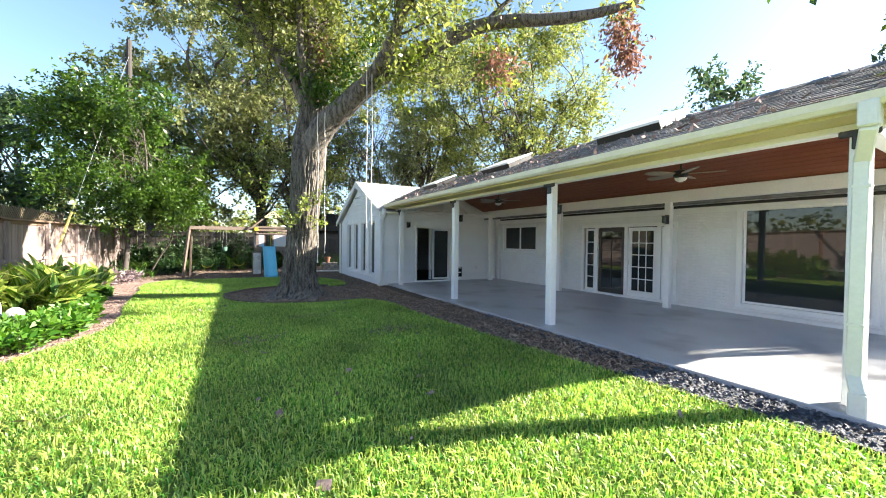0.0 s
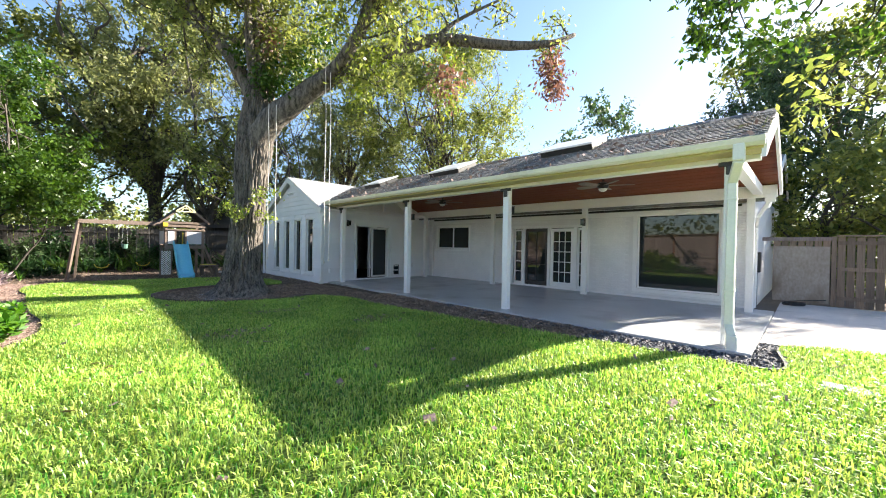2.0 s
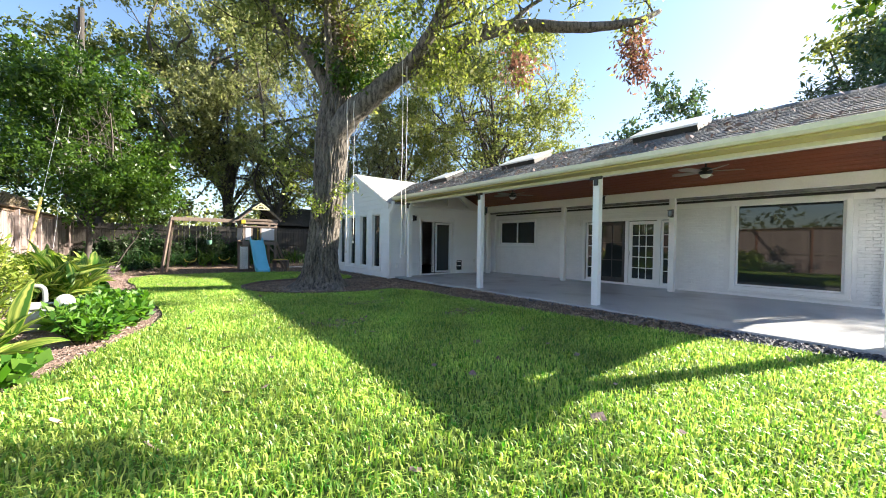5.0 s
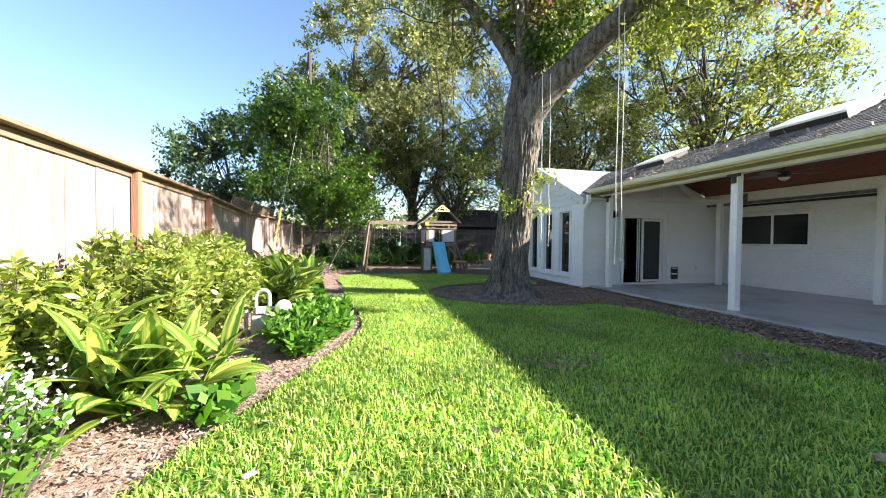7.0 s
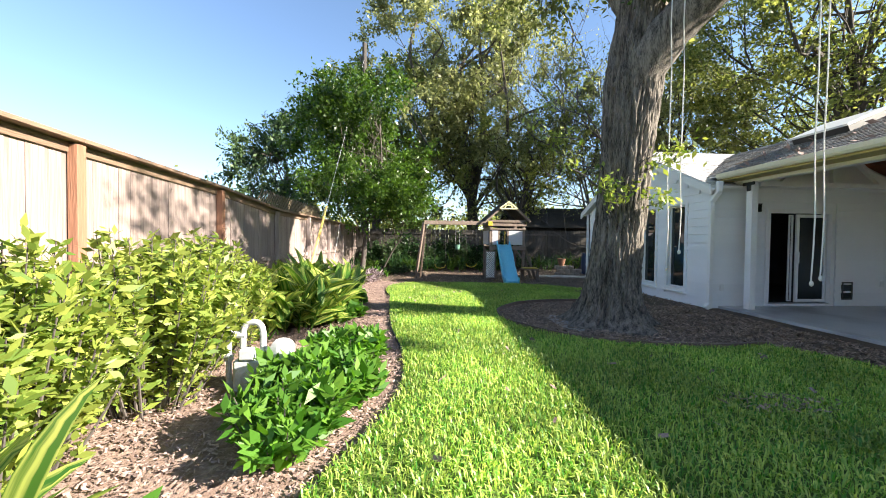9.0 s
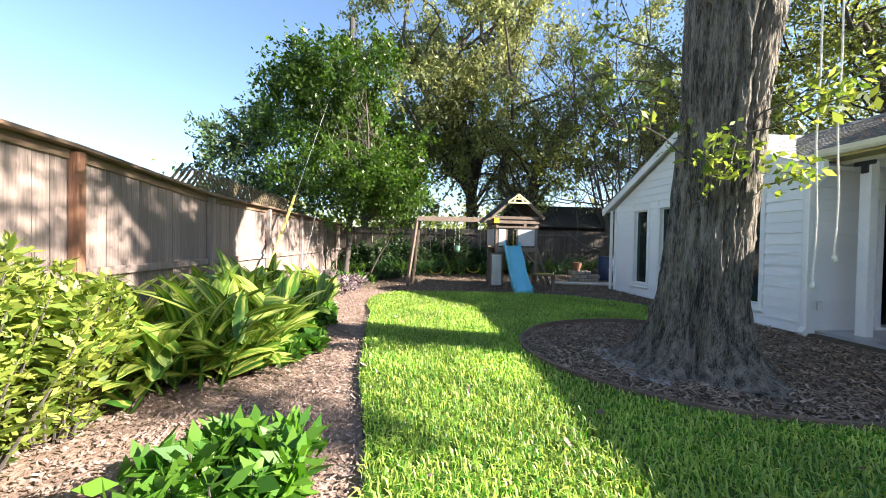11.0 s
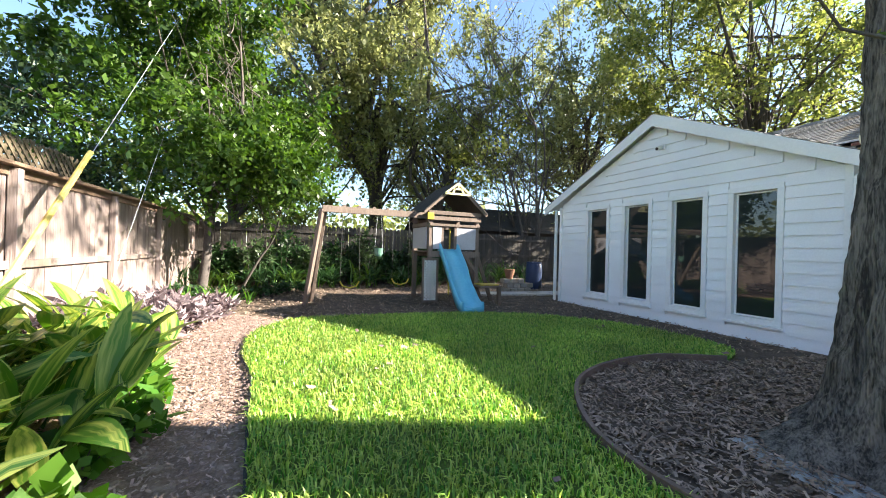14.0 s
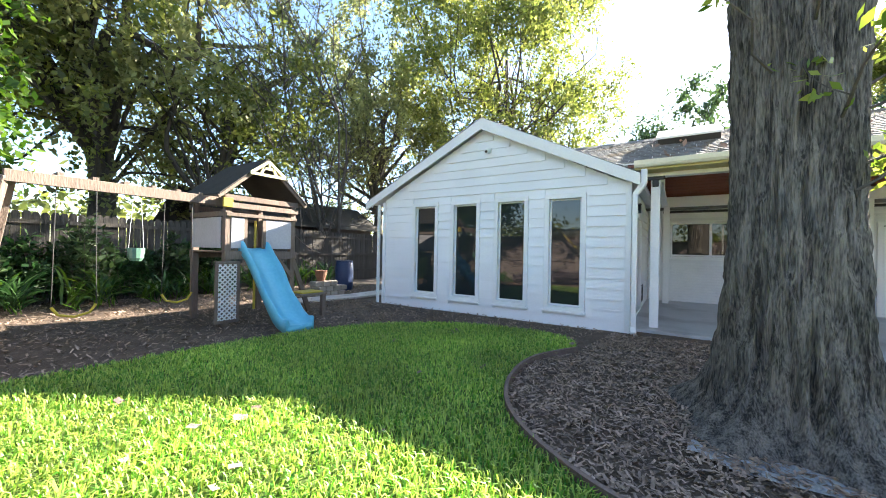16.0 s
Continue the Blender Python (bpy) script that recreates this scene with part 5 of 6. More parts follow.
for k in range(7):
    a = k * 0.9
    d = Vector((math.cos(a) * 0.32, math.sin(a) * 0.32, 1))
    spray(rngc, (0.1 * math.cos(a), 0.1 * math.sin(a), -0.05), d, 7.2, 0.085, 3, None, bm, ends, bend=0.13, split=4, up=0.22, seg=6)
tagged(part("stemwork", bm, M_TWIG, crape), kind="stuff")
ends = np.array(ends)
sel = ends[ends[:, 2] > 3.0]
quads("foliage", leaf_quads(np.repeat(sel, 2, 0) + rngc.normal(size=(len(sel) * 2, 3)) * 0.15, 0.11, rngc), M_OAK2, crape)

# far woods that close the view
rngw = np.random.default_rng(12)
pos = []
for k in range(260):
    a = rngw.random() * 2 * math.pi
    r = 46 + 12 * rngw.random()
    c_ = np.array([r * math.cos(a), r * math.sin(a), 1.5 + 3.5 * rngw.random()])
    pos.append(c_ + rngw.normal(size=(110, 3)) * np.array([2.2, 2.2, 1.4]))
ob = quads("far_woods", leaf_quads(np.concatenate(pos), 0.75, rngw, aspect=0.6), M_OAK)
tagged(ob, "distant green treetops beyond the fences", "woods", kind="stuff")

# utility pole with guy wires
pole = thing("utility_pole", -9.3, 12.4, 0, "dark wooden utility pole with a small bracket", "utility pole")
part("shaft", tube(bmesh.new(), [(0, 0, -0.1), (0, 0, 6), (0, 0, 11.9)], [0.16, 0.14, 0.115], 10), M_POLE, pole)
part("bracket", beam(bmesh.new(), (-0.18, 0, 10.9), (0.18, 0, 10.9), 0.06, 0.08), M_BLACK, pole)
part("insulator", tube(bmesh.new(), [(-0.2, 0, 10.7), (-0.2, 0, 11.2)], 0.05, 8), M_BLACK, pole)
part("insulator", tube(bmesh.new(), [(0.17, 0, 11.1), (0.22, 0, 11.45)], 0.03, 8), M_BLACK, pole)
for x0, y0, tx, tz, guard in ((-9.1, 1.45, -9.3, 11.0, True), (-8.95, 3.4, -9.3, 10.0, False)):
    g = thing("guy_wire", x0, y0, 0, "taut steel guy wire with a yellow guard" if guard else "thin taut steel guy wire from the pole", "guy wire")
    e = Vector((tx - x0, 12.3 - y0, tz))
    part("wire", tube(bmesh.new(), [(0, 0, -0.05), tuple(e)], 0.005, 6), M_METER, g)
    if guard:
        part("guard", tube(bmesh.new(), [tuple(e * 0.02), tuple(e * 0.22)], 0.032, 8), M_YROPE, g, "faded yellow plastic guard")

# ---- play set ----
play = thing("play_set", -3.1, 6.4, 0, "weathered wooden play tower with swing beam and blue slide", "play set")
PX0, PX1, PY0, PY1, PZ = -3.70, -2.48, 5.72, 6.85, 1.25


def pp(name, bm, mat, label="", smooth=False):
    return under(part(name, bm, mat, None, label, smooth), play)


for x in (PX0, PX1):
    for y in (PY0, PY1):
        pp("post", B(x - 0.05, x + 0.05, y - 0.05, y + 0.05, -0.03, 2.18, 0.005), M_PLAYWOOD)
pp("deck", B(PX0 - 0.05, PX1 + 0.05, PY0 - 0.05, PY1 + 0.05, PZ - 0.03, PZ, 0.004), M_PLAYWOOD)
for y in (PY0 - 0.07, PY1 + 0.05):
    pp("deck_beam", B(PX0 - 0.06, PX1 + 0.06, y - 0.02, y + 0.02, PZ - 0.14, PZ - 0.005), M_PLAYWOOD)
    for z in (1.98, 2.11):
        pp("rail", B(PX0 - 0.08, PX1 + 0.08, y - 0.02, y + 0.018, z, z + 0.09, 0.004), M_PLAYWOOD)
    pp("rail", B(PX0 - 0.05, PX1 + 0.05, y - 0.018, y + 0.018, 1.84, 1.90, 0.004), M_PLAYWOOD)
for x in (PX0 - 0.07, PX1 + 0.07):
    pp("rail", B(x - 0.018, x + 0.018, PY0, PY1, 1.84, 1.92), M_PLAYWOOD)
    pp("side_panel", B(x - 0.008, x + 0.008, PY0 + 0.06, PY1 - 0.06, PZ + 0.05, 1.82), M_PANEL, "cloudy pale plastic panel")
pp("front_panel", B(PX0 + 0.05, PX0 + 0.26, PY0 - 0.06, PY0 - 0.045, PZ + 0.05, 1.82), M_PANEL, "cloudy pale plastic panel")
pp("front_panel", B(PX0 + 0.66, PX1 - 0.05, PY0 - 0.06, PY0 - 0.045, PZ + 0.05, 1.82), M_PANEL, "cloudy pale plastic panel")
for x in (PX0 + 0.29, PX0 + 0.63):
    pp("entry_stud", B(x - 0.03, x + 0.03, PY0 - 0.06, PY0 - 0.02, PZ, 1.84), M_PLAYWOOD)
pp("grab_bar", tube(bmesh.new(), [(PX0 + 0.55, PY0 + 0.1, 0.2), (PX0 + 0.55, PY0 + 0.1, 1.80)], 0.022, 8), M_YELLOW, "yellow metal climbing pole")
# roof with ridge from front to back
zc = (2.20, 2.92)
xm = (PX0 + PX1) / 2
for s in (-1, 1):
    xe = xm + s * 0.82
    bm = prism(bmesh.new(), [(xe, zc[0]), (xm, zc[1]), (xm, zc[1] - 0.03), (xe, zc[0] - 0.03)], "y", PY0 - 0.18, PY1 + 0.18)
    pp("roof_panel", bm, M_PLAYROOF, "dark weathered roof panel")
    bm = bmesh.new()
    beam(bm, (xe, PY0 - 0.14, zc[0] - 0.06), (xm, PY0 - 0.14, zc[1] - 0.06), 0.03, 0.06)
    pp("rafter", bm, M_PLAYWOOD)
bm = bmesh.new()
for a, b in (((-0.32, -0.30), (0, -0.06)), ((0.32, -0.30), (0, -0.06)), ((-0.33, -0.31), (0.33, -0.31)), ((0, -0.17), (0, -0.08)), ((-0.14, -0.29), (-0.08, -0.17)), ((0.14, -0.29), (0.08, -0.17)), ((-0.1, -0.19), (0.1, -0.19))):
    beam(bm, (xm + a[0], PY0 - 0.19, zc[1] + a[1]), (xm + b[0], PY0 - 0.19, zc[1] + b[1]), 0.03, 0.045)
pp("sunburst", bm, M_PALE_Y, "pale yellow sunburst gable ornament")
pp("bucket_box", B(PX0 - 0.12, PX0 + 0.04, PY0 - 0.12, PY0 - 0.08, 1.98, 2.14, 0.01), M_YELLOW, "yellow plastic beam bracket")
# lattice below the deck
lx0, lx1 = PX0 - 0.16, PX0 + 0.14
pp("lattice_frame", frame_ring(bmesh.new(), "y", PY0 - 0.10, 0.03, lx0, lx1, 0.10, PZ - 0.22, 0.05), M_PLAYWOOD)
bm = bmesh.new()
for k in range(-5, 14):
    for s in (-1, 1):
        z0 = 0.1 + k * 0.08
        a, b = [(lx0, z0), (lx1, z0 + 0.3)] if s > 0 else [(lx1, z0), (lx0, z0 + 0.3)]
        lo, hi = 0.1, PZ - 0.22
        def at_z(zz):
            f_ = (zz - a[1]) / (b[1] - a[1])
            return (a[0] + (b[0] - a[0]) * f_, zz)
        p_, q_ = a, b
        if q_[1] <= lo or p_[1] >= hi:
            continue
        if p_[1] < lo:
            p_ = at_z(lo)
        if q_[1] > hi:
            q_ = at_z(hi)
        beam(bm, (p_[0], PY0 - 0.085 + s * 0.004, p_[1]), (q_[0], PY0 - 0.085 + s * 0.004, q_[1]), 0.022, 0.008, up=(0, 1, 0))
pp("lattice", bm, M_WHITE, "white plastic lattice panel")
# slide
path = smooth_line([(5.75, 1.32), (5.55, 1.24), (5.2, 0.86), (4.9, 0.50), (4.65, 0.24), (4.42, 0.14), (4.32, 0.13)], 5)
bm = bmesh.new()
prev = None
for i, (y, z) in enumerate(path):
    wv = 0.025 * math.sin(i * 0.75)
    w = 0.22
    prof = [(-w - 0.03, -0.12), (-w - 0.03, 0.10 + wv), (-w + 0.01, 0.11 + wv), (-w + 0.03, 0.0), (0, -0.02), (w - 0.03, 0.0), (w - 0.01, 0.11 + wv), (w + 0.03, 0.10 + wv), (w + 0.03, -0.12)]
    if z < 0.16:
        prof = [(a, max(b, -z)) if b < 0 else (a, b * 0.75) for a, b in prof]
    cur = [bm.verts.new((-3.24 + a, y, z + b)) for a, b in prof]
    if prev:
        for q in range(len(cur)):
            j = (q + 1) % len(cur)
            bm.faces.new((prev[q], prev[j], cur[j], cur[q]))
    else:
        bm.faces.new(cur[::-1])
    prev = cur
bm.faces.new(prev)
pp("slide", bm, M_SLIDE, "sky blue wavy plastic slide", True)
# swing beam and legs
pp("swing_beam", beam(bmesh.new(), (PX0, 5.80, 2.08), (-6.15, 5.50, 2.06), 0.05, 0.14, 0.006), M_PLAYWOOD)
for x in np.linspace(-5.7, -4.1, 6):
    pp("rung", beam(bmesh.new(), (x, 5.62 + 0.12 * (x + 5), 2.15), (x, 6.1 + 0.12 * (x + 5), 2.15), 0.06, 0.05), M_PLAYWOOD)
pp("leg", beam(bmesh.new(), (-6.43, 5.93, -0.04), (-6.15, 5.52, 2.06), 0.07, 0.10, 0.006), M_PLAYWOOD)
pp("leg", beam(bmesh.new(), (-6.25, 6.75, -0.04), (-6.08, 5.62, 2.04), 0.07, 0.10, 0.006), M_PLAYWOOD)
pp("ladder_rail", beam(bmesh.new(), (PX1 + 0.55, PY0 + 0.15, 0), (PX1 + 0.08, PY0 + 0.15, PZ), 0.05, 0.09), M_PLAYWOOD)
pp("ladder_rail", beam(bmesh.new(), (PX1 + 0.55, PY0 + 0.75, 0), (PX1 + 0.08, PY0 + 0.75, PZ), 0.05, 0.09), M_PLAYWOOD)
pp("deck_brace", beam(bmesh.new(), (PX1 - 0.35, PY0 - 0.06, PZ - 0.1), (PX1, PY0 - 0.06, PZ - 0.5), 0.03, 0.07), M_PLAYWOOD)
pp("bench", B(PX1 - 0.15, PX1 + 0.45, PY0 - 0.55, PY0 - 0.08, 0.42, 0.46, 0.004), M_PLAYWOOD)
pp("bench_leg", B(PX1 + 0.36, PX1 + 0.44, PY0 - 0.52, PY0 - 0.44, -0.02, 0.42), M_PLAYWOOD)
pp("bench_leg", B(PX1 - 0.12, PX1 - 0.04, PY0 - 0.16, PY0 - 0.09, -0.02, 0.42), M_PLAYWOOD)
pp("sand_tray", B(PX1 - 0.1, PX1 + 0.4, PY0 - 0.5, PY0 - 0.12, 0.461, 0.49, 0.01), M_YELLOW, "yellow plastic tray")
for x, y, zs in ((-5.55, 5.58, 0.42), (-4.4, 5.73, 0.46)):
    sw = bmesh.new()
    tube(sw, [(x - 0.2, y, zs + 0.14), (x - 0.14, y, zs + 0.04), (x, y, zs), (x + 0.14, y, zs + 0.04), (x + 0.2, y, zs + 0.14)], 0.016, 6)
    pp("swing_belt", sw, M_YELLOW, "yellow belt swing")
    for s in (-0.2, 0.2):
        pp("chain", tube(bmesh.new(), [(x + s, y, zs + 0.14), (x + s * 0.9, y, 2.02)], 0.005, 5), M_BLACK)
pp("bucket_swing", tube(bmesh.new(), [(-4.93, 5.66, 1.10), (-4.93, 5.66, 1.14), (-4.93, 5.66, 1.28)], [0.06, 0.085, 0.10], 12), M_GREEN, "green bucket swing")
for s in (-0.085, 0.085):
    pp("strap", tube(bmesh.new(), [(-4.93 + s, 5.66, 1.27), (-4.93 + s * 0.5, 5.66, 2.02)], 0.003, 5), M_METER)

# stone stack, pot and barrel in the back corner
st = thing("stone_stack", -0.1, 7.6, 0, "low stack of tan stone blocks", "stone stack")
rngs = random.Random(3)
for j in range(3):
    for i in range(4 - j // 2):
        x = -0.42 + i * 0.26 + 0.1 * (j % 2)
        part("stone", B(x, x + 0.24, -0.14, 0.14, j * 0.145 - 0.01, j * 0.145 + 0.13, 0.02, pose(0, 0, 0, 0, 0, rngs.uniform(-3, 3))), M_STONE, st)
pot = tagged(part("flower_pot", tube(bmesh.new(), [(-0.25, 7.6, 0.425), (-0.25, 7.6, 0.6), (-0.25, 7.6, 0.72)], [0.10, 0.15, 0.17], 14), M_POST), "terracotta pot on the stone stack", "pot")
bar = thing("barrel", 1.3, 8.4, -0.01, "dark blue plastic barrel in the shade", "barrel")
part("body", tube(bmesh.new(), [(0, 0, 0), (0, 0, 0.05), (0, 0, 0.3), (0, 0, 0.6), (0, 0, 0.88), (0, 0, 0.92)], [0.24, 0.27, 0.29, 0.29, 0.27, 0.24], 20), M_BLUE_D, bar, smooth=True)
part("rim", tube(bmesh.new(), [(0, 0, 0.9), (0, 0, 0.95)], [0.27, 0.27], 20), M_BLUE_D, bar)
tagged(part("stepping_path", prism(bmesh.new(), [(-1.6, 7.0), (0.4, 6.6), (2.6, 6.6), (2.8, 7.4), (0.5, 7.3), (-1.4, 7.6)], "z", -0.03, 0.03), M_SLAB), "pale concrete path beyond the play set", "path", kind="structure")

# low building beyond the back fence
shed = thing("neighbour_shed", 3.0, 14.5, 0, "low building with dark brown shingled roof beyond the fence", "shed")
part("wall", B(-3.6, 4.5, -1.2, 2.0, -0.05, 2.3), M_FENCE_SHADE, shed)
part("roof", prism(bmesh.new(), [(-1.7, 2.25), (0.4, 3.55), (2.5, 2.25), (0.4, 3.45)], "x", -4.0, 5.0), M_PLAYROOF, shed, "dark brown shingle roof")

# ---- planting in the fence bed ----


def arched_leaves(n_, length, width, rng, rise=(35, 80), curl=1.1, steps=7, base_r=0.05, stem=0.0):
    """Strap leaves that rise from a crown, widen, arch over and come to a point: (n, steps, 2, 3)."""
    az = rng.random(n_) * 2 * math.pi
    el = np.radians(rng.uniform(*rise, n_))
    ln = length * rng.uniform(0.7, 1.15, n_)
    out = np.zeros((n_, steps, 2, 3))
    pos = np.stack([np.cos(az) * base_r, np.sin(az) * base_r, np.zeros(n_)], 1) + rng.normal(size=(n_, 3)) * np.array([0.03, 0.03, 0])
    side = np.stack([-np.sin(az), np.cos(az), rng.normal(size=n_) * 0.35], 1)
    side = unit(side)
    ang = el.copy()
    for s in range(steps):
        t = s / (steps - 1)
        wd = width * (math.sin(math.pi * min(1.0, 0.06 + 0.94 * t) ** 0.8) ** 0.8 if t < 1 else 0.02)
        if t < stem:
            wd = width * 0.12
        out[:, s, 0] = pos - side * wd / 2
        out[:, s, 1] = pos + side * wd / 2
        d = np.stack([np.cos(az) * np.cos(ang), np.sin(az) * np.cos(ang), np.sin(ang)], 1)
        pos = pos + d * (ln / (steps - 1))[:, None]
        ang = ang - curl / (steps - 1) * (0.5 + t * 1.2)
    return out


def strap_plant(name, x, y, n_, length, width, mat, label, category, seed, rise=(35, 80), curl=1.1, stems=True, spread=0.12, canes=6, cane_h=0.45):
    """A clump of canes, each with strap leaves along it."""
    rng = np.random.default_rng(seed)
    p = thing(name, x, y, 0, label, category)
    rows = []
    bm = bmesh.new()
    for c in range(canes):
        bx, by = rng.normal() * spread, rng.normal() * spread
        tip = Vector((bx * 2.2, by * 2.2, cane_h * rng.uniform(0.5, 1.2)))
        tube(bm, [(bx, by, -0.03), (bx * 1.5, by * 1.5, tip.z * 0.5), tuple(tip)], [0.014, 0.011, 0.006], 5)
        k = max(2, n_ // canes)
        lv = arched_leaves(k, length, width, rng, rise, curl, 8, 0.01)
        hts = np.linspace(0.15, 1.0, k) * tip.z
        off = np.stack([np.interp(hts, [0, tip.z], [bx, tip.x]), np.interp(hts, [0, tip.z], [by, tip.y]), hts], 1)
        rows.append(lv + off[:, None, None, :])
    tagged(part("canework", bm, M_LOWLEAF, p), kind="stuff")
    ob = strips("leaves", np.concatenate(rows), mat, p)
    return p


def bush(name, x, y, rx, ry, h, stems, leaf_n, size, mat, label, category, seed, aspect=0.4, whorl=6, low=0.12):
    """A shrub of upright stems with leaves whorled along them, tips brightest."""
    rng = np.random.default_rng(seed)
    b = thing(name, x, y, 0, label, category)
    bm = bmesh.new()
    pts, outs = [], []
    for s in range(stems):
        a, r = rng.random() * 2 * math.pi, math.sqrt(rng.random())
        tx, ty = math.cos(a) * r * rx, math.sin(a) * r * ry
        hz = h * (1.0 - 0.35 * r * r) * rng.uniform(0.72, 1.12)
        fx, fy = tx * 0.45, ty * 0.45
        ctrl = [Vector((fx, fy, -0.03)), Vector((tx * 0.75, ty * 0.75, hz * 0.5)), Vector((tx, ty, hz))]
        tube(bm, ctrl, [0.010, 0.007, 0.003], 4, False)
        k = leaf_n // stems
        f_ = rng.random(k) ** 0.6
        f_ = low + (1 - low) * f_
        q = np.array([np.array(ctrl[0] * (1 - u) ** 2 + ctrl[1] * 2 * u * (1 - u) + ctrl[2] * u * u) for u in f_])
        q[:, :2] += rng.normal(size=(k, 2)) * 0.02
        ang = rng.random(k) * 2 * math.pi
        outs.append(np.stack([np.cos(ang), np.sin(ang), rng.uniform(0.1, 0.9, k)], 1) * 2.2)
        pts.append(q)
    tagged(part("stemwork", bm, M_TWIG, b), kind="stuff")
    pts, outs = np.concatenate(pts), np.concatenate(outs)
    quads("foliage", leaf_quads(pts, size, rng, droop=0.0, aspect=aspect, outward=outs), mat, b)
    return b


SHRUB_L = "tall yellow-green leafy shrub in the fence bed"
for i, (x, y, rx, ry, h) in enumerate(((-8.75, -5.3, 0.75, 0.75, 1.32), (-8.6, -4.3, 0.75, 0.7, 1.38), (-8.8, -3.3, 0.7, 0.7, 1.36), (-8.75, -2.6, 0.5, 0.5, 1.15), (-9.0, -6.2, 0.5, 0.55, 1.1))):
    tagged(bush("flowering_shrub", x, y, rx, ry, h, 110, 11000, 0.083, M_SHRUB, SHRUB_L, "shrub", 50 + i, aspect=0.38, low=0.04), group="yellow-green shrubs")
for i, (x, y, rx, ry, h) in enumerate(((-7.25, -5.0, 0.42, 0.42, 0.40), (-7.08, -4.35, 0.42, 0.45, 0.40), (-7.05, -3.6, 0.42, 0.5, 0.46), (-7.2, -3.3, 0.28, 0.28, 0.32), (-7.52, -4.15, 0.28, 0.26, 0.32))):
    tagged(bush("low_bush", x, y, rx, ry, h, 46, 1500, 0.115, M_LOWLEAF, "low bright green bush beside the gas meter", "bush", 60 + i, aspect=0.38), group="low green bushes")
for i, (x, y, n_, L) in enumerate(((-8.2, -6.35, 110, 0.52), (-8.75, -1.8, 80, 0.50), (-8.6, -1.15, 110, 0.54), (-8.2, -0.95, 100, 0.52), (-8.6, -0.3, 110, 0.54), (-8.75, 0.5, 90, 0.50), (-8.4, 0.75, 90, 0.48), (-8.25, -0.1, 100, 0.50), (-8.7, 1.5, 60, 0.46), (-8.25, -1.75, 100, 0.54), (-8.0, -1.25, 80, 0.48), (-8.75, -2.3, 70, 0.50), (-8.3, 1.3, 60, 0.42))):
    tagged(strap_plant("variegated_ginger", x, y, n_, L * 1.15, 0.145, M_GINGER, "variegated ginger with broad yellow-striped leaves", "plant", 70 + i, rise=(15, 75), curl=0.75, canes=12, cane_h=0.62 if i else 0.5, spread=0.16), group="ginger clumps")
for i, (x, y, h) in enumerate(((-8.7, 2.6, 0.62), (-8.35, 3.1, 0.5), (-8.75, 3.6, 0.62), (-8.2, 4.0, 0.42), (-8.6, 4.6, 0.5), (-8.0, 4.9, 0.36))):
    tagged(bush("purple_plant", x, y, 0.42, 0.42, h, 44, 1300, 0.135, M_PURPLE, "purple-grey leafy plant sprawling over the mulch", "plant", 80 + i, aspect=0.28), group="purple plants")
for i, (x, y) in enumerate(((-8.65, -6.95), (-8.4, -7.35), (-8.8, -7.6))):
    f_ = bush("white_flowers", x, y, 0.36, 0.34, 0.52, 36, 620, 0.06, M_LOWLEAF, "white-flowering bedding plant at the bed's edge", "flowers", 90 + i, aspect=0.5)
    rng_ = np.random.default_rng(300 + i)
    top = rng_.normal(size=(240, 3)) * np.array([0.17, 0.17, 0.1]) + np.array([0, 0, 0.44])
    quads("blossom", leaf_quads(top, 0.028, rng_, droop=-0.4, aspect=0.9), M_FLOWER, f_)
for i, (x, y) in enumerate(((-7.75, -0.8), (-7.8, 0.25), (-7.76, 1.1), (-7.95, -1.4), (-7.6, -6.6), (-7.7, -5.9), (-7.9, 1.7), (-7.62, -0.35), (-7.7, 0.7), (-7.68, -1.15), (-7.5, -0.75))):
    tagged(bush("seedling", x, y, 0.22, 0.22, 0.19, 18, 150, 0.12, M_LOWLEAF, "small green sprout in the mulch", "plant", 100 + i, aspect=0.7), group="sprouts")
for i, (x, y, n_, L) in enumerate(((-8.05, 5.8, 40, 0.55), (-8.5, 6.3, 36, 0.5), (-7.6, 6.5, 26, 0.4))):
    strap_plant("strap_leaf_clump", x, y, n_, L, 0.035, M_LOWLEAF, "clump of narrow green strap leaves", "plant", 110 + i, rise=(40, 85), curl=0.9, canes=3, cane_h=0.05)
rng_ = np.random.default_rng(7)
fl = thing("red_flower", -7.95, 2.1, 0, "small red flower at the edge of the mulch", "flower")
part("stem", tube(bmesh.new(), [(0, 0, -0.02), (0, 0, 0.1)], 0.005, 5), M_LOWLEAF, fl)
quads("petals", leaf_quads(rng_.normal(size=(26, 3)) * 0.025 + np.array([0, 0, 0.11]), 0.05, rng_, aspect=0.7), M_REDFLOWER, fl)

# shaded ferns and strap leaves against the back fence
k = 0
for x in np.arange(-9.0, 2.6, 0.62):
    for y in (9.6, 10.5):
        k += 1
        jx, jy = random.Random(k).uniform(-0.2, 0.2), random.Random(k + 99).uniform(-0.3, 0.3)
        if x > -1.6 and y < 10:
            continue
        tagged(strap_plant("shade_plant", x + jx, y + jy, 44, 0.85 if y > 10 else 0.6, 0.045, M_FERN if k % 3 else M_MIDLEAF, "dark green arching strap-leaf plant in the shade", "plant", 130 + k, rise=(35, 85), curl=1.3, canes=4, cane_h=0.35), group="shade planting")
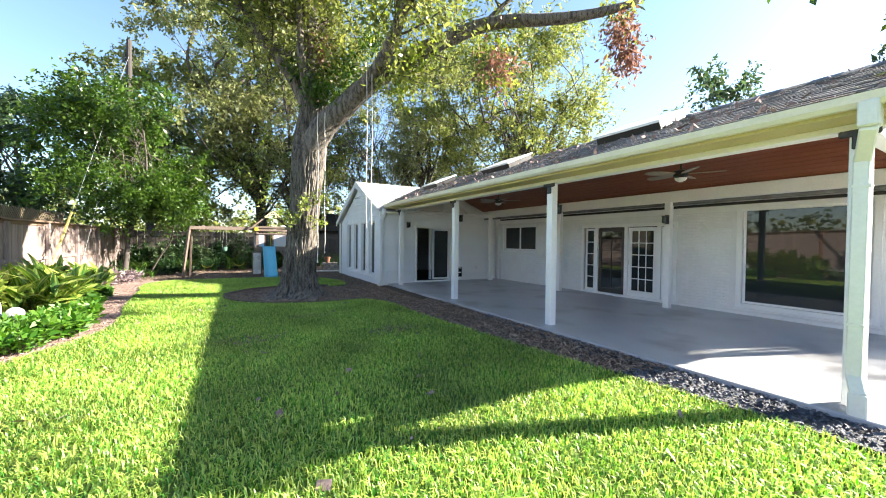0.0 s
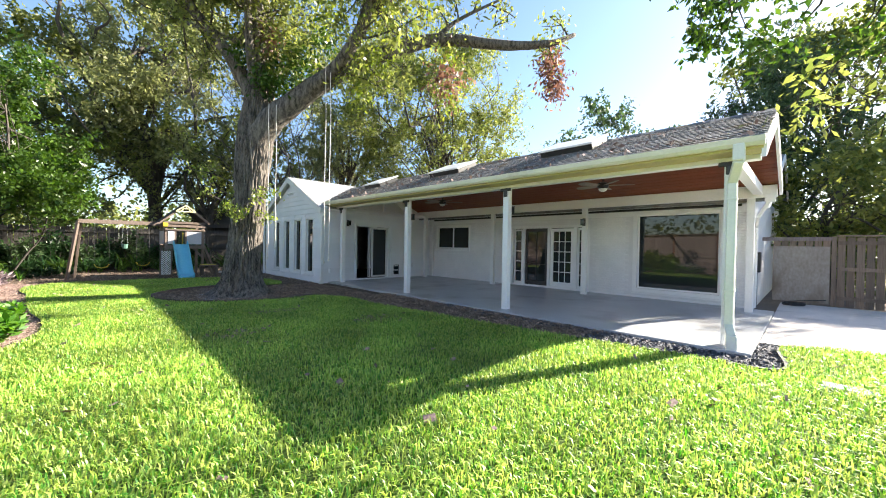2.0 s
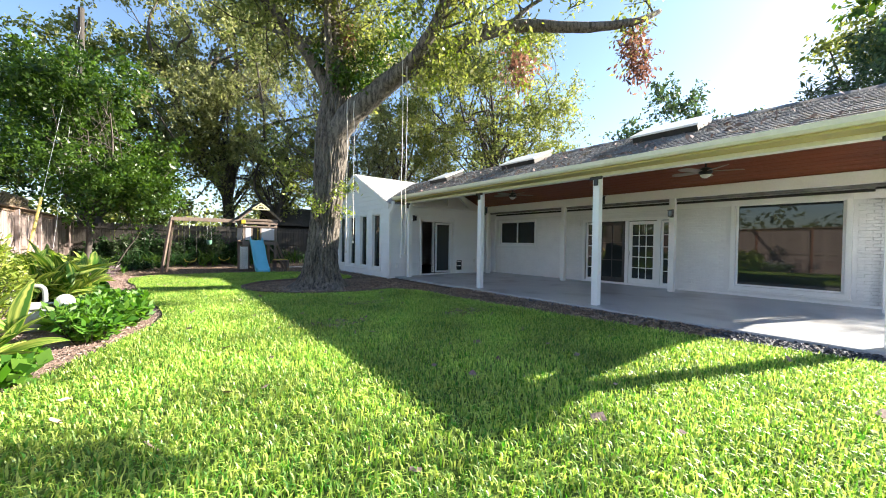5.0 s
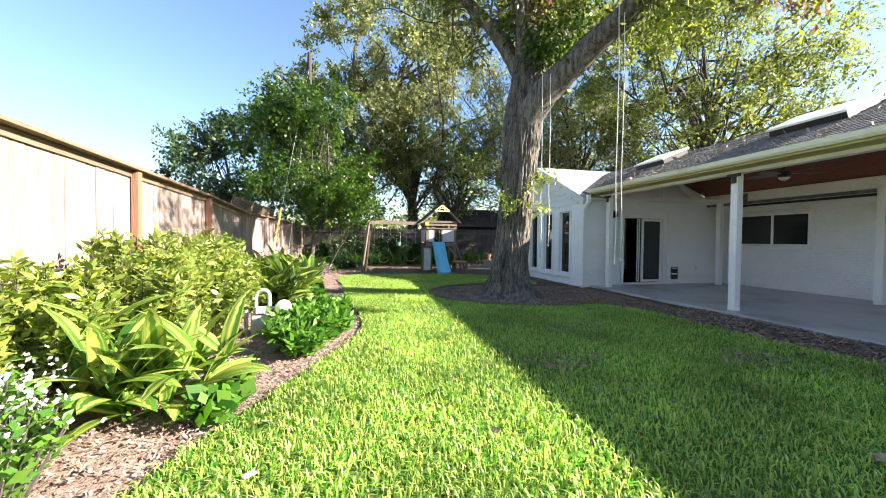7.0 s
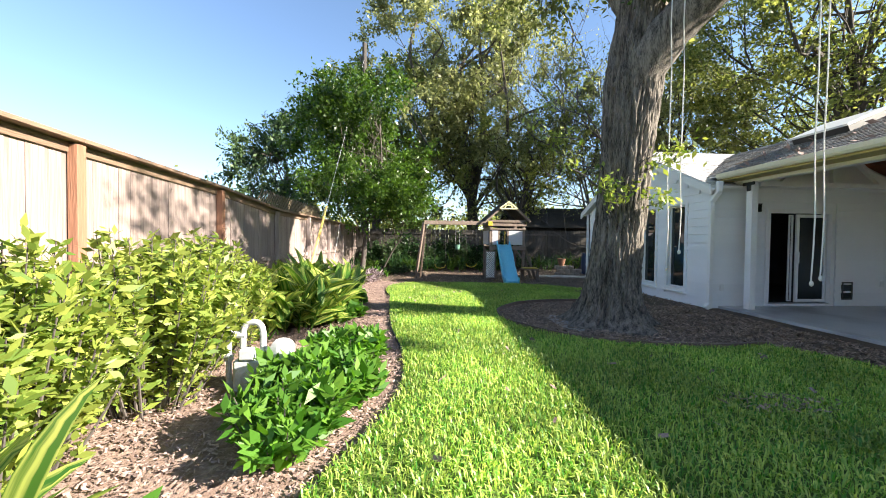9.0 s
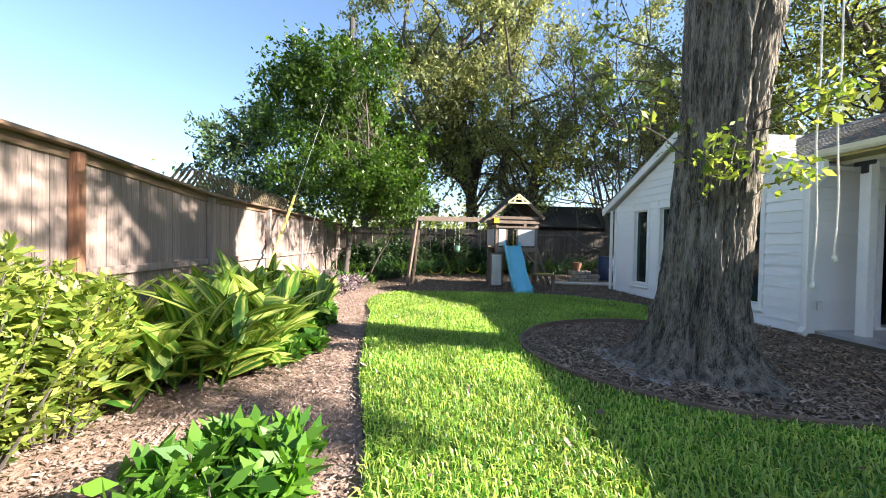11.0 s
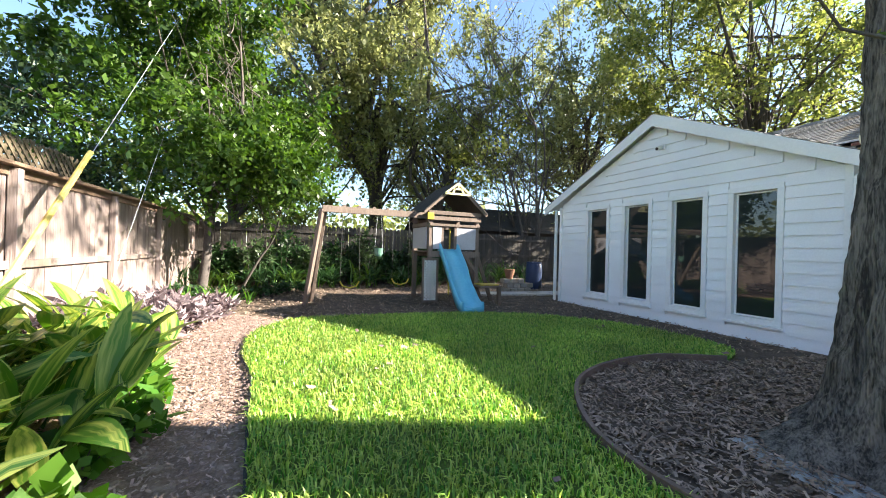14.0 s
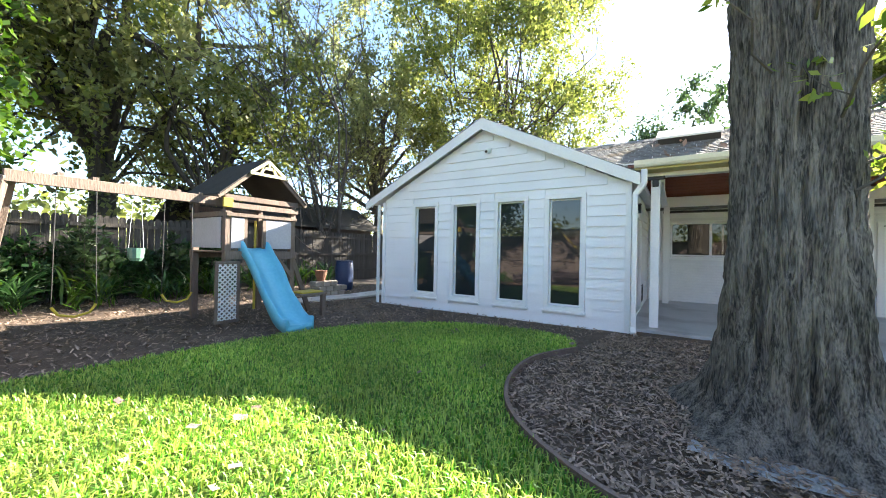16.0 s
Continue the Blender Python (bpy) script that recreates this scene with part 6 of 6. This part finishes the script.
for i, (x, y) in enumerate(((-7.9, 7.3), (-7.2, 7.9), (-8.9, 6.9), (-6.6, 8.6), (-9.0, 7.7))):
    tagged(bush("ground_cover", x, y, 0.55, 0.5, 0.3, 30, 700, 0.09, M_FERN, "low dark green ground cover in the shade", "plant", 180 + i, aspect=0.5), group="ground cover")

for i, x in enumerate(np.arange(-8.6, -1.2, 0.85)):
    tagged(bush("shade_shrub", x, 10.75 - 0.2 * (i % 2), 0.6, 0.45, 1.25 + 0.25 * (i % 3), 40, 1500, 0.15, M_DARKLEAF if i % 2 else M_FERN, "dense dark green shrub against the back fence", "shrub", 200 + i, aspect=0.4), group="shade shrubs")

# gas meter with its pipes
gm = thing("gas_meter", -7.90, -3.98, -0.20, "pale grey gas meter with looped pipes among the bushes", "gas meter")
bm = bmesh.new()
box(bm, -0.13, 0.13, -0.11, 0.11, 0.20, 0.50, 0.022)
part("meter_body", bm, M_METER, gm)
bm = tube(bmesh.new(), [(0, -0.10, 0.35), (0, -0.12, 0.35), (0, -0.13, 0.35)], [0.095, 0.09, 0.05], 20)
part("diaphragm_cover", bm, M_METER, gm, smooth=False)
part("index_box", B(-0.07, 0.07, -0.13, -0.02, 0.50, 0.60, 0.015), M_METER, gm)
loop = smooth_line([(-0.09, 0.02, 0.48), (-0.09, 0.02, 0.72), (-0.06, 0.02, 0.80), (0.0, 0.02, 0.82), (0.06, 0.02, 0.80), (0.09, 0.02, 0.72), (0.09, 0.02, 0.48)], 4)
part("pipe_loop", tube(bmesh.new(), loop, 0.028, 10), M_METER, gm, smooth=True)
part("riser", tube(bmesh.new(), [(-0.22, 0.02, 0.05), (-0.22, 0.02, 0.78)], 0.026, 10), M_METER, gm)
part("elbow", tube(bmesh.new(), [(-0.24, 0.02, 0.70), (-0.07, 0.02, 0.70)], 0.034, 10), M_METER, gm)
part("outlet", tube(bmesh.new(), [(0.09, 0.02, 0.56), (0.30, 0.06, 0.56), (0.30, 0.06, 0.05)], 0.026, 10), M_METER, gm)
bm = tube(bmesh.new(), [(0.30, 0.04, 0.55), (0.30, -0.03, 0.58), (0.30, -0.10, 0.60), (0.30, -0.12, 0.605)], [0.05, 0.10, 0.10, 0.04], 18)
part("regulator", bm, M_METER, gm, smooth=False)
for z in (0.2, 0.46):
    part("union_nut", tube(bmesh.new(), [(-0.22, 0.02, z), (-0.22, 0.02, z + 0.05)], 0.042, 6), M_METER, gm)

# ---- small fixtures ----


def fan(x, y, z, turn):
    f_ = thing("ceiling_fan", x, y, z, "five-blade ceiling fan under the red ceiling", "ceiling fan", "ceiling fans", turn)
    part("downrod", tube(bmesh.new(), [(0, 0, 0.05), (0, 0, RIDGE_Z - 0.1 - z)], 0.015, 8), M_BLACK, f_)
    part("motor", tube(bmesh.new(), [(0, 0, -0.07), (0, 0, -0.04), (0, 0, 0.05), (0, 0, 0.08)], [0.06, 0.12, 0.12, 0.05], 18), M_BLACK, f_)
    part("light_bowl", tube(bmesh.new(), [(0, 0, -0.14), (0, 0, -0.11), (0, 0, -0.072)], [0.03, 0.08, 0.10], 16), M_LAMP, f_)
    for k in range(5):
        a = 72 * k
        m = pose(0, 0, 0, 0, 0, a) @ pose(0, 0, 0, 12, 0, 0)
        bm = bmesh.new()
        vs = [(0.13, -0.045), (0.30, -0.075), (0.55, -0.085), (0.64, -0.05), (0.66, 0.0), (0.64, 0.05), (0.55, 0.085), (0.30, 0.075), (0.13, 0.045)]
        prism(bm, vs, "z", -0.006, 0.006)
        for v in bm.verts:
            v.co = m @ v.co
        part("blade", bm, M_FAN, f_)
    return f_


fan(RIDGE_X, -8.8, 2.86, 10)
fan(RIDGE_X, -3.6, 2.86, 35)
for y in (-9.95, -7.2, -4.95, -2.4):
    x = 3.3
    z = RIDGE_Z - (x - RIDGE_X) * (RIDGE_Z - EAVE_Z) / (ER[0] - RIDGE_X) - 0.098
    d = thing("recessed_light", x, y, z, "small round recessed ceiling light", "light", "recessed lights")
    bm = tube(bmesh.new(), [(0, 0, -0.012), (0, 0, 0.012)], [0.075, 0.085], 18)
    tilt = Matrix.Rotation(math.atan((RIDGE_Z - EAVE_Z) / (ER[0] - RIDGE_X)), 4, "Y")
    for v in bm.verts:
        v.co = tilt @ v.co
    part("trim_ring", bm, M_WHITE, d)
    bm = tube(bmesh.new(), [(0, 0, -0.016), (0, 0, -0.0125)], [0.05, 0.055], 16)
    for v in bm.verts:
        v.co = tilt @ v.co
    part("lens", bm, M_LAMP, d)


def lantern(x, y, z, turn, label):
    """A small black box lantern fixed to a wall or post."""
    l_ = thing("wall_lantern", x, y, z, label, "lantern", "wall lanterns", turn)
    part("back_plate", B(-0.05, 0.05, -0.012, 0.0, -0.02, 0.20, 0.004), M_BLACK, l_)
    part("cap", B(-0.06, 0.06, -0.14, -0.012, 0.16, 0.18, 0.004), M_BLACK, l_)
    part("base", B(-0.05, 0.05, -0.13, -0.012, 0.0, 0.015, 0.004), M_BLACK, l_)
    part("glass", B(-0.04, 0.04, -0.12, -0.02, 0.016, 0.158), M_GLASS, l_)
    for a, b in ((-0.045, -0.125), (0.045, -0.125), (-0.045, -0.02), (0.045, -0.02)):
        part("bar", B(a - 0.006, a + 0.006, b - 0.006, b + 0.006, 0.012, 0.165), M_BLACK, l_)
    return l_


lantern(1.02, 0.068, 2.12, 0, "black box lantern on the white annex wall")
lantern(INNER_X - 0.072, -7.44, 2.10, -90, "black box lantern on an inner post")
lantern(POST_X + 0.072, -3.98, 2.15, 90, "black box lantern on a patio post")
lantern(POST_X + 0.072, -7.42, 2.15, 90, "black box lantern on a patio post")

cam_ = thing("security_camera", 0.0, 2.66, 3.42, "small white security camera under the gable", "security camera")
part("mount", B(-0.03, 0.005, -0.05, 0.05, -0.05, 0.06, 0.01), M_ALU, cam_)
part("body", tube(bmesh.new(), [(-0.03, 0, 0.0), (-0.10, -0.01, -0.02), (-0.20, -0.02, -0.06)], [0.03, 0.045, 0.045], 12), M_ALU, cam_)
part("lens", tube(bmesh.new(), [(-0.201, -0.02, -0.06), (-0.206, -0.02, -0.062)], [0.03, 0.028], 12), M_BLACK, cam_)
box_ = thing("outlet_box", 0.30, 0.066, 0.45, "grey outlet cover on the annex wall", "outlet", "outlets")
part("cover", B(-0.045, 0.045, -0.03, 0.0, -0.07, 0.07, 0.008), M_ALU, box_)
box_ = thing("outlet_box", 4.15, 0.066, 0.55, "grey outlet cover on the patio wall", "outlet", "outlets")
part("cover", B(-0.045, 0.045, -0.03, 0.0, -0.07, 0.07, 0.008), M_ALU, box_)
hook = thing("chain_hook", 5.16, -4.3, 1.95, "small pale chime hanging by the doors", "wind chime")
part("cord", tube(bmesh.new(), [(0, 0, 0.1), (0, 0, 0.4)], 0.004, 5), M_ROPE, hook)
part("bell", tube(bmesh.new(), [(0, 0, 0), (0, 0, 0.1)], [0.03, 0.015], 10), M_LAMP, hook)
em = thing("electric_box", 5.75, -11.2, 0.9, "dark electrical box on the white end wall", "electrical box")
part("cabinet", B(-0.14, 0.14, -0.13, 0.0, 0, 0.5, 0.015), M_BLACK, em)
part("conduit", tube(bmesh.new(), [(0, -0.05, -0.9), (0, -0.05, 0.0)], 0.02, 8), M_BLACK, em)
hose = thing("garden_hose", 7.2, -11.9, 0.012, "dark coiled garden hose on the slab", "hose")
pts = [(0.25 * math.cos(i * 0.5) * (1 - i * 0.006), 0.22 * math.sin(i * 0.5), 0.015 + 0.0012 * i) for i in range(50)]
part("coil", tube(bmesh.new(), pts, 0.012, 6), M_BLACK, hose)
tagged(part("trim_base", B(WALL_X - 0.02, WALL_X - 0.002, -11.2, -7.4, DECK + 0.001, DECK + 0.05), M_WHITE), "white base trim of the brick wall", "trim", kind="structure")

# ---- mulch chips, gravel stones and fallen leaves ----


def scatter(name, outline, n_, size, aspect, mat, label, category, seed, z=0.02, tilt=0.35, thick=None):
    rng = np.random.default_rng(seed)
    xs, ys = [p[0] for p in outline], [p[1] for p in outline]
    x, y = rng.uniform(min(xs), max(xs), n_ * 2), rng.uniform(min(ys), max(ys), n_ * 2)
    ok = inside(outline, x, y)
    x, y = x[ok][:n_], y[ok][:n_]
    m = len(x)
    a = rng.random(m) * 2 * math.pi
    d = unit(np.stack([np.cos(a), np.sin(a), rng.normal(size=m) * tilt], 1))
    s = unit(np.cross(d, np.stack([rng.normal(size=m) * tilt, rng.normal(size=m) * tilt, np.ones(m)], 1)))
    L = size * rng.uniform(0.5, 1.5, (m, 1))
    W = L * aspect * rng.uniform(0.6, 1.4, (m, 1))
    c = np.stack([x, y, z + rng.random(m) * 0.02], 1)
    up = unit(np.cross(s, d)) * 0.004
    up *= np.sign(up[:, 2:3])
    top = np.stack([c - d * L / 2 - s * W / 2, c + d * L / 2 - s * W * 0.4, c + d * L / 2 + s * W / 2, c - d * L / 2 + s * W * 0.4], 1) + up[:, None]
    ob = quads(name, top, mat)
    return tagged(ob, label, category, kind="stuff")


scatter("mulch_chips", BED_LEFT, 74000, 0.027, 0.36, M_CHIP, "scattered pinkish bark chips on the fence bed", "mulch", 1, z=0.004)
near_ring = ring_line + [(-1.0, -3.5), (-0.2, -3.5), (-0.2, 0.2)]
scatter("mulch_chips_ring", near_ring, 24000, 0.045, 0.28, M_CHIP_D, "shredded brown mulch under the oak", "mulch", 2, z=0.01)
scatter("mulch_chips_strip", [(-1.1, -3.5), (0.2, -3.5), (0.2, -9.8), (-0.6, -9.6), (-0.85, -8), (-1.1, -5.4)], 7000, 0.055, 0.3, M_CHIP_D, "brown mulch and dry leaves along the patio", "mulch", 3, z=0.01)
scatter("mulch_chips_play", PLAY, 20000, 0.048, 0.32, M_CHIP_D, "bark chips round the play set, toned darker for its shade", "mulch", 4, z=0.0)
scatter("gravel_stones", GRAVEL, 9000, 0.03, 0.75, M_GRAVEL, "dark grey gravel stones", "gravel", 5, z=0.0, tilt=0.6)
scatter("fallen_leaves", LAWN, 260, 0.07, 0.55, M_CHIP, "dry brown leaves fallen on the lawn", "leaves", 6, z=0.055, tilt=0.5)

for i, (x, y, rx, ry) in enumerate(((-2.2, -6.45, 0.42, 0.30), (-4.45, -6.05, 0.40, 0.26), (-3.3, -4.6, 0.5, 0.22))):
    ring_ = [(x + rx * math.cos(k * 0.57) * (1 + 0.25 * math.sin(2.7 * k + i)), y + ry * math.sin(k * 0.57) * (1 + 0.25 * math.cos(1.9 * k))) for k in range(11)]
    scatter("dry_patch", ring_, 130, 0.05, 0.35, M_CHIP_D, "thin patch of dry brown thatch in the lawn", "leaves", 400 + i, z=0.045, tilt=0.4)

rngl = np.random.default_rng(77)
m_ = 420
fr, yy = rngl.random(m_) ** 1.3, rngl.uniform(PORCH_Y0 + 0.1, -0.1, m_)
cl = np.stack([EL[0] + (RIDGE_X - EL[0]) * fr, yy, EL[1] + (RIDGE_Z - EL[1]) * fr + 0.03], 1)
tagged(quads("roof_leaves", leaf_quads(cl, 0.10, rngl, droop=0.0, aspect=0.5), M_CHIP), "dry leaves lying on the patio roof", "leaves", kind="stuff")

# ---- lawn grass ----


def grass(name, n_, box_, length, width, seed, near=True):
    rng = np.random.default_rng(seed)
    x, y = rng.uniform(box_[0], box_[1], n_), rng.uniform(box_[2], box_[3], n_)
    ok = inside(LAWN, x, y)
    x, y = x[ok], y[ok]
    m = len(x)
    a = rng.random(m) * 2 * math.pi
    patch = np.array([noise.noise(Vector((p * 1.1, q * 1.1, 4.0))) for p, q in zip(x, y)])
    L = length * (1 + 0.28 * patch + 0.22 * rng.normal(size=m)).clip(0.35, 1.7)
    lean = rng.uniform(0.25, 1.25, m)
    d = np.stack([np.cos(a), np.sin(a)], 1)
    sd = np.stack([-np.sin(a), np.cos(a), np.zeros(m)], 1) * (width * rng.uniform(0.7, 1.3, m) / 2)[:, None]
    p0 = np.stack([x, y, np.full(m, 0.018)], 1)
    p1 = p0 + np.concatenate([d * (L * 0.22 * lean)[:, None], (L * 0.55)[:, None]], 1)
    p2 = p0 + np.concatenate([d * (L * 0.75 * lean)[:, None], (L * (1.0 - 0.42 * lean))[:, None]], 1)
    rows = np.stack([np.stack([p0 - sd * 0.8, p0 + sd * 0.8], 1), np.stack([p1 - sd, p1 + sd], 1), np.stack([p2 - sd * 0.12, p2 + sd * 0.12], 1)], 1)
    ob = strips(name, rows, M_GRASS, None, "", True, False)
    return tagged(ob, "thick bright green lawn grass", "grass", kind="stuff")


grass("lawn_grass", 440000, (-8.4, 1.9, -13.0, 4.6), 0.070, 0.0098, 1)
grass("lawn_grass_far", 45000, (-8.4, 2.0, -20, -12.4), 0.075, 0.014, 2)
